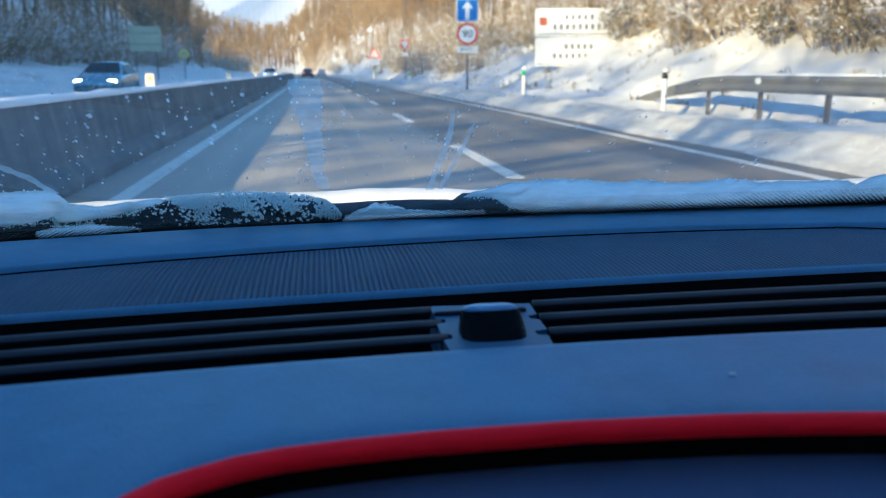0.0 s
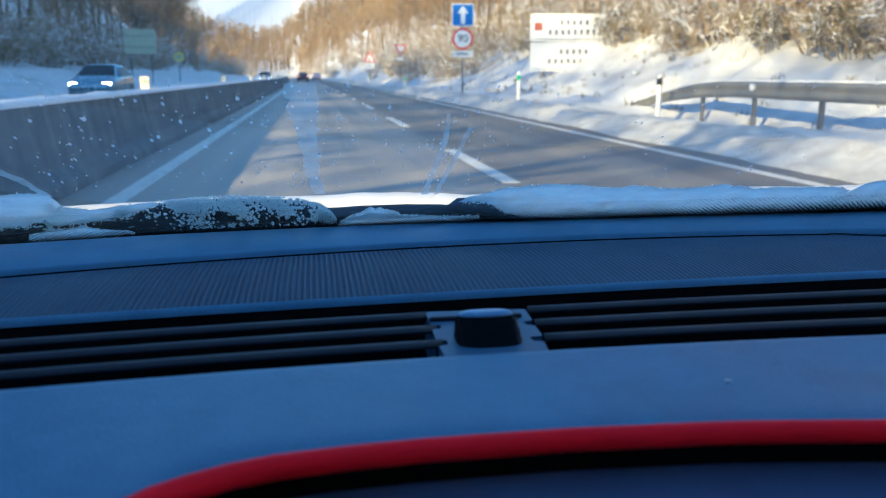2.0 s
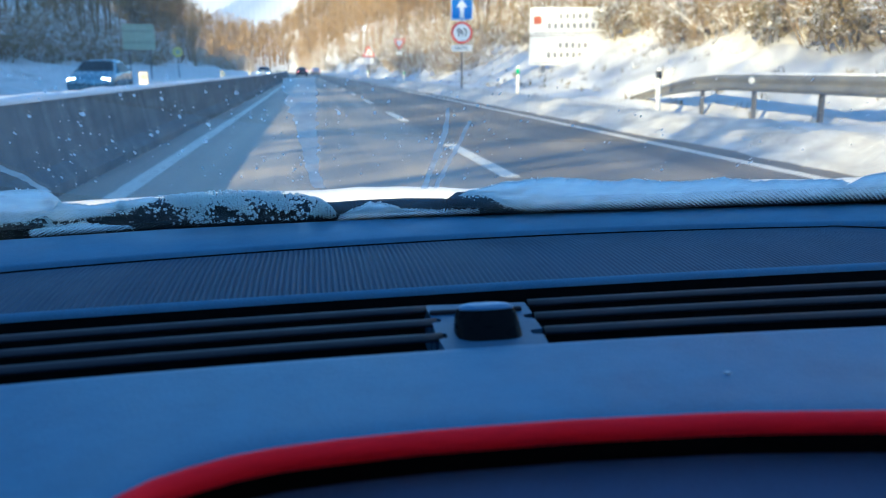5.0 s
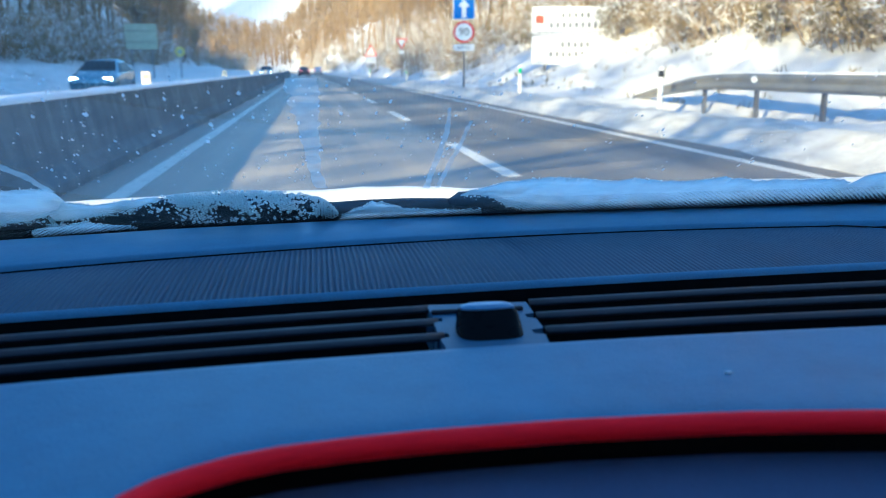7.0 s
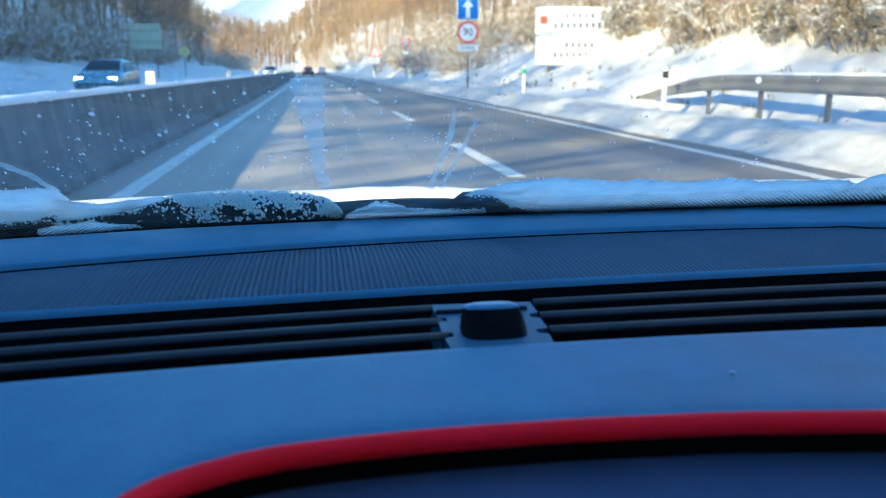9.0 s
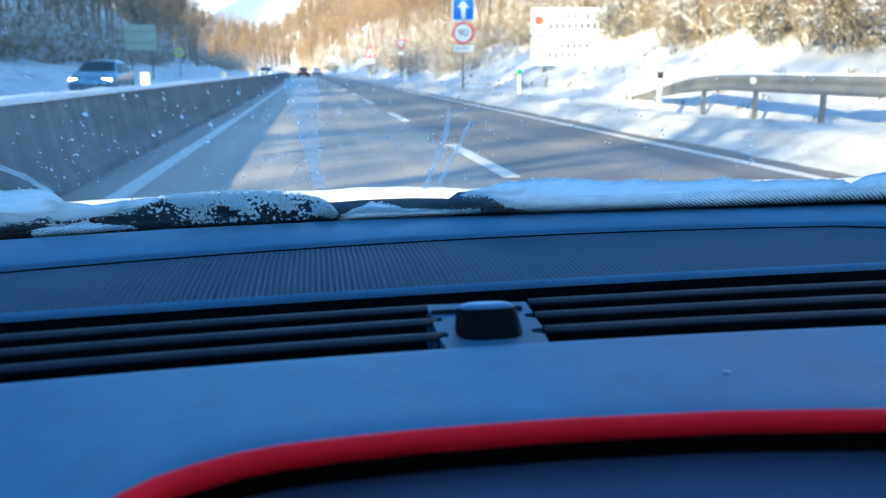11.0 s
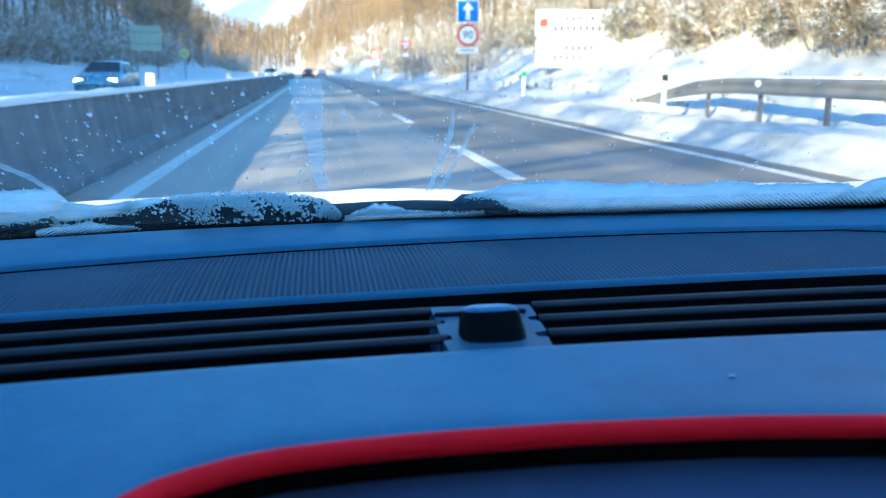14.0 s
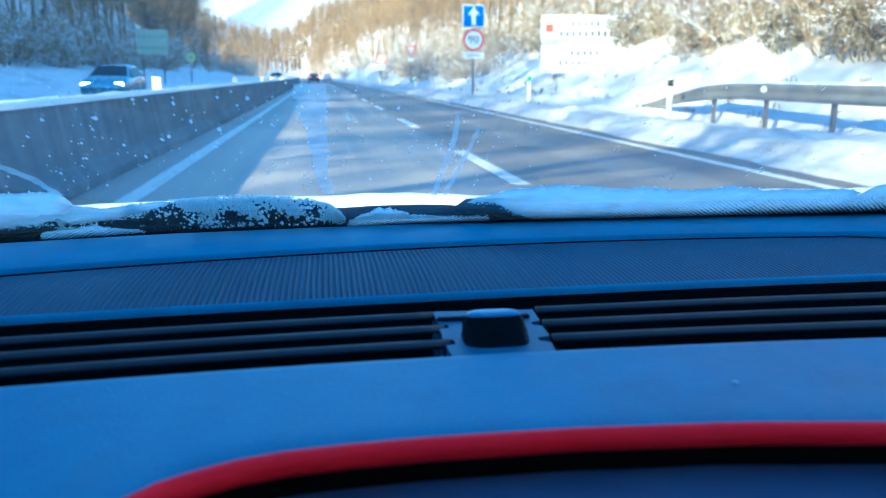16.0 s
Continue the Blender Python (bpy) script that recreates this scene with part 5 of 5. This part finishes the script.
def snow_patch(name, label, x0, x1, low, high, thick, seed, step=0.0022, ragged=0.0022):
    """Snow packed against the outside of the glass between two edges."""
    xs = span(x0, x1, int((x1 - x0) / step) + 2)
    rows = []
    for x in xs:
        end = min(1.0, (x - x0) / 0.003, (x1 - x) / 0.003)
        jag = ragged * (noise.noise(Vector((x * 60, seed, 0))) + 0.8 * noise.noise(Vector((x * 150, seed, 5))) + 0.6 * noise.noise(Vector((x * 330, seed, 9))))
        a = low(x) + 0.6 * ragged * noise.noise(Vector((x * 200, seed, 15)))
        b = max(a + 0.001, a + (high(x) + jag - a) * (0.45 + 0.55 * math.sqrt(max(0, end))))
        under = [outside(x, a + (b - a) * f, 0.003) for f in span(0, 1, 7)]
        over = [outside(x, a + (b - a) * f, 0.003 + thick * math.sqrt(max(0.02, 1 - (2 * f - 1) ** 2)) * (1 + 0.5 * noise.noise(Vector((x * 80, f * 4, seed))))) for f in span(1, 0, 7)]
        rows.append(under + over)
    me = loft(name, rows, M_ICE, closed=True, cap=True)
    me.materials.append(M_WETFACE)              # the melting face that lies on the glass
    me.polygons.foreach_set("material_index", [1 if max(v % 14 for v in f.vertices) < 7 else 0 for f in me.polygons])
    ob = thing(name, label, "snow", "snow on the windscreen", data=me)
    # crumbs along the broken edges
    rnd = random.Random(int(seed * 10))
    verts, faces = [], []
    for _ in range(int((x1 - x0) * 4200)):
        x = rnd.uniform(x0 + 0.002, x1 - 0.002)
        s = high(x) + rnd.gauss(-0.0012, 0.0011) if rnd.random() < 0.5 else low(x) + rnd.gauss(-0.0005, 0.0030)
        c = outside(x, s, 0.004 + rnd.random() * thick * 0.5)
        r = rnd.uniform(0.0003, 0.0008)
        n0 = len(verts)
        for d in ((1, 0, 0), (0, 1, 0), (-1, 0, 0), (0, -1, 0), (0, 0, 1), (0, 0, -1)):
            verts.append(c + Vector(d) * r * rnd.uniform(0.7, 1.3))
        for a, b in ((0, 1), (1, 2), (2, 3), (3, 0)):
            faces += [(n0 + a, n0 + b, n0 + 4), (n0 + b, n0 + a, n0 + 5)]
    part("snow_crumbs", mesh_of("snow_crumbs", verts, faces, M_ICE), ob, "loose crumbs of snow")
    return ob


def build_snow():
    # ridge along the cowl, in the sun
    rows = []
    for x in span(-0.62, 0.74, 240):
        f = front_foot(x)
        h = 0.0035 * noise.noise(Vector((x * 9, 1, 0))) + 0.0012 * noise.noise(Vector((x * 40, 2, 0)))
        lift = float(np.interp(x, [-0.3, -0.22, -0.16, -0.1, 0.0, 0.1, 0.2, 0.4], [-0.005, -0.0065, -0.0040, -0.0022, -0.0024, -0.0026, -0.004, -0.004]))
        rows.append([Vector((x, f + a, Z + b + (h + lift) * k)) for a, b, k in ((0.099, -0.1055, 0.6), (0.101, -0.1030, 0.9), (0.108, -0.0992, 1), (0.122, -0.0975, 1), (0.18, -0.105, 1), (0.26, -0.135, 0.5), (0.34, -0.165, 0.2))])
    thing("cowl_snow", "ridge of snow on the cowl below the windscreen", "snow", "snow on the windscreen", data=loft("cowl_snow", rows, M_SNOWFINE))
    snow_patch("glass_snow", "thick chunk of snow stuck at the glass foot", -0.235, -0.1480, table([(-0.3, 0.004), (-0.2, 0.0073), (-0.179, 0.0115), (-0.165, 0.021), (-0.157, 0.029), (-0.148, 0.036)]), table([(-0.3, 0.070), (-0.179, 0.066), (-0.1605, 0.0675), (-0.1505, 0.0668), (-0.148, 0.065)]), 0.014, 1.0, 0.0008, ragged=0.0018)
    snow_patch("glass_snow", "sagging strip of snow along the wiper arm", -0.1640, -0.0930, table([(-0.1572, 0.010), (-0.1454, 0.0140), (-0.1351, 0.0175), (-0.1238, 0.0235), (-0.1093, 0.0320), (-0.093, 0.044)]), table([(-0.1572, 0.030), (-0.1498, 0.0455), (-0.1407, 0.0418), (-0.1338, 0.0378), (-0.1248, 0.0404), (-0.107, 0.0465), (-0.093, 0.050)]), 0.005, 6.0, 0.0007, 0.0016)
    snow_patch("glass_snow", "melting snow smear at the glass foot", -0.186, -0.118, table([(-0.19, -0.022), (-0.12, -0.010)]), table([(-0.19, -0.012), (-0.170, 0.0), (-0.155, 0.004), (-0.146, 0.008), (-0.138, 0.001), (-0.118, -0.006)]), 0.004, 2.0, 0.001)
    snow_patch("glass_snow", "small clump of ice grains at the glass foot", 0.014, 0.112, table([(0.01, -0.012), (0.11, -0.004)]), table([(0.014, 0.002), (0.0220, 0.013), (0.0262, 0.020), (0.0290, 0.019), (0.0320, 0.027), (0.0346, 0.031), (0.0375, 0.025), (0.0402, 0.029), (0.0443, 0.025), (0.0500, 0.022), (0.0560, 0.015), (0.0624, 0.013), (0.0763, 0.010), (0.112, 0.008)]), 0.008, 3.0, 0.0007, 0.0032)
    snow_patch("glass_snow", "long bank of snow packed against the glass", 0.0915, 0.3685, table([(0.09, 0.036), (0.108, 0.036), (0.118, 0.026), (0.128, 0.012), (0.145, 0.002), (0.2, -0.004), (0.3, -0.003), (0.4, 0.0)]), table([(0.0915, 0.036), (0.097, 0.0455), (0.110, 0.0545), (0.1162, 0.0595), (0.1369, 0.0638), (0.151, 0.0655), (0.1688, 0.0615), (0.1916, 0.0550), (0.1955, 0.0560), (0.2007, 0.0609), (0.2228, 0.0535), (0.2429, 0.052), (0.2639, 0.0578), (0.292, 0.0500), (0.3502, 0.0490), (0.3685, 0.040)]), 0.014, 4.0, 0.0007, 0.0030)
    snow_patch("glass_snow", "thick end of the snow bank on the glass", 0.3660, 0.62, table([(0.36, 0.0), (0.7, 0.002)]), table([(0.366, 0.049), (0.3736, 0.0574), (0.385, 0.062), (0.5, 0.066), (0.7, 0.07)]), 0.014, 5.0, 0.0009, ragged=0.003)


def build_dirt():
    def ribbon(name, label, left, right):
        rows = []
        n = len(left)
        for g in span(0, n - 1, 60):
            i = min(int(g), n - 2)
            (xa, sa), (xb, sb) = (tuple(p + (q - p) * (g - i) for p, q in zip(e[i], e[i + 1])) for e in (left, right))
            jag = 0.16 * abs(xb - xa) + 0.0003
            xa += jag * (noise.noise(Vector((g * 4.1, xa * 90, 1))) + 0.6 * noise.noise(Vector((g * 11, xa * 50, 4))))
            xb += jag * (noise.noise(Vector((g * 4.7, xb * 90, 7))) + 0.6 * noise.noise(Vector((g * 12, xb * 50, 9))))
            rows.append([on_glass(xa + (xb - xa) * f, sa + (sb - sa) * f, -0.001) for f in (0, 0.5, 1)])
        thing(name, label, "dirt", "dirt on the windscreen", data=loft(name, rows, M_STREAK))

    ribbon("water_streak", "pale dried water streak on the windscreen", [(-0.215, 0.150), (-0.190, 0.128), (-0.167, 0.103), (-0.158, 0.086), (-0.1525, 0.066)], [(-0.215, 0.158), (-0.188, 0.134), (-0.163, 0.108), (-0.153, 0.090), (-0.1475, 0.064)])
    ribbon("water_streak", "wide pale run of dried water on the windscreen", [(-0.0125, 0.196), (-0.0120, 0.170), (-0.0085, 0.150), (-0.0060, 0.120), (-0.0045, 0.090), (-0.0010, 0.060)], [(0.0025, 0.196), (0.0025, 0.170), (0.0023, 0.150), (0.0022, 0.120), (0.0026, 0.090), (0.0065, 0.060)])
    ribbon("water_streak", "thin pale run of dried water on the windscreen", [(0.0655, 0.165), (0.0670, 0.140), (0.0665, 0.110), (0.0655, 0.080), (0.0650, 0.054)], [(0.0668, 0.165), (0.0700, 0.140), (0.0700, 0.110), (0.0690, 0.080), (0.0690, 0.054)])
    ribbon("water_streak", "thin pale run of dried water on the windscreen", [(0.0785, 0.150), (0.0770, 0.120), (0.0745, 0.090), (0.0725, 0.054)], [(0.0805, 0.150), (0.0795, 0.120), (0.0775, 0.090), (0.0755, 0.054)])
    rnd = random.Random(8)
    verts, faces = [], []
    spots = []
    for _ in range(330):
        x = rnd.uniform(-0.19, 0.10) if rnd.random() < 0.75 else rnd.uniform(0.1, 0.36)
        spots.append((x, rnd.uniform(0.07, 0.20), rnd.choice((0.0003, 0.0004, 0.0005, 0.0007))))
    for x, s in ((-0.128, 0.162), (-0.079, 0.139), (-0.062, 0.160), (-0.105, 0.163), (-0.091, 0.118), (-0.054, 0.131), (-0.0335, 0.183), (0.013, 0.161), (-0.139, 0.098), (-0.075, 0.143), (-0.050, 0.150), (0.262, 0.080), (0.268, 0.086)):
        spots.append((x, s, 0.0010))
    for x, s, r in spots:
        n0 = len(verts)
        for k in range(7):
            a = k * math.tau / 7
            q = r * rnd.uniform(0.6, 1.3)
            verts.append(on_glass(x + q * math.cos(a), s + q * 2.6 * math.sin(a), -0.0012))
        faces.append(tuple(range(n0, n0 + 7)))
    lint = bmesh.new()
    bmesh.ops.create_icosphere(lint, subdivisions=2, radius=0.0011, matrix=Matrix.Translation((0.1335, 0.2385, top + 0.0004)) @ Matrix.Diagonal((1.2, 1.0, 0.5, 1)))
    thing("lint", "pale speck of lint on the dashboard", "dirt", data=bm_mesh("lint", lint, M_SLUSH))
    thing("salt_specks", "white salt specks dried on the windscreen", "dirt", kind="stuff", data=mesh_of("salt_specks", verts, faces, M_SPECK))


def build_own_car():
    car = thing("car", "dark car whose blue-grey dashboard has red piping, standing on the road", "car")
    build_dash(car)
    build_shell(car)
    build_wiper(car)


build_signs()
build_traffic()
build_own_car()
build_snow()
build_dirt()
build_woods()
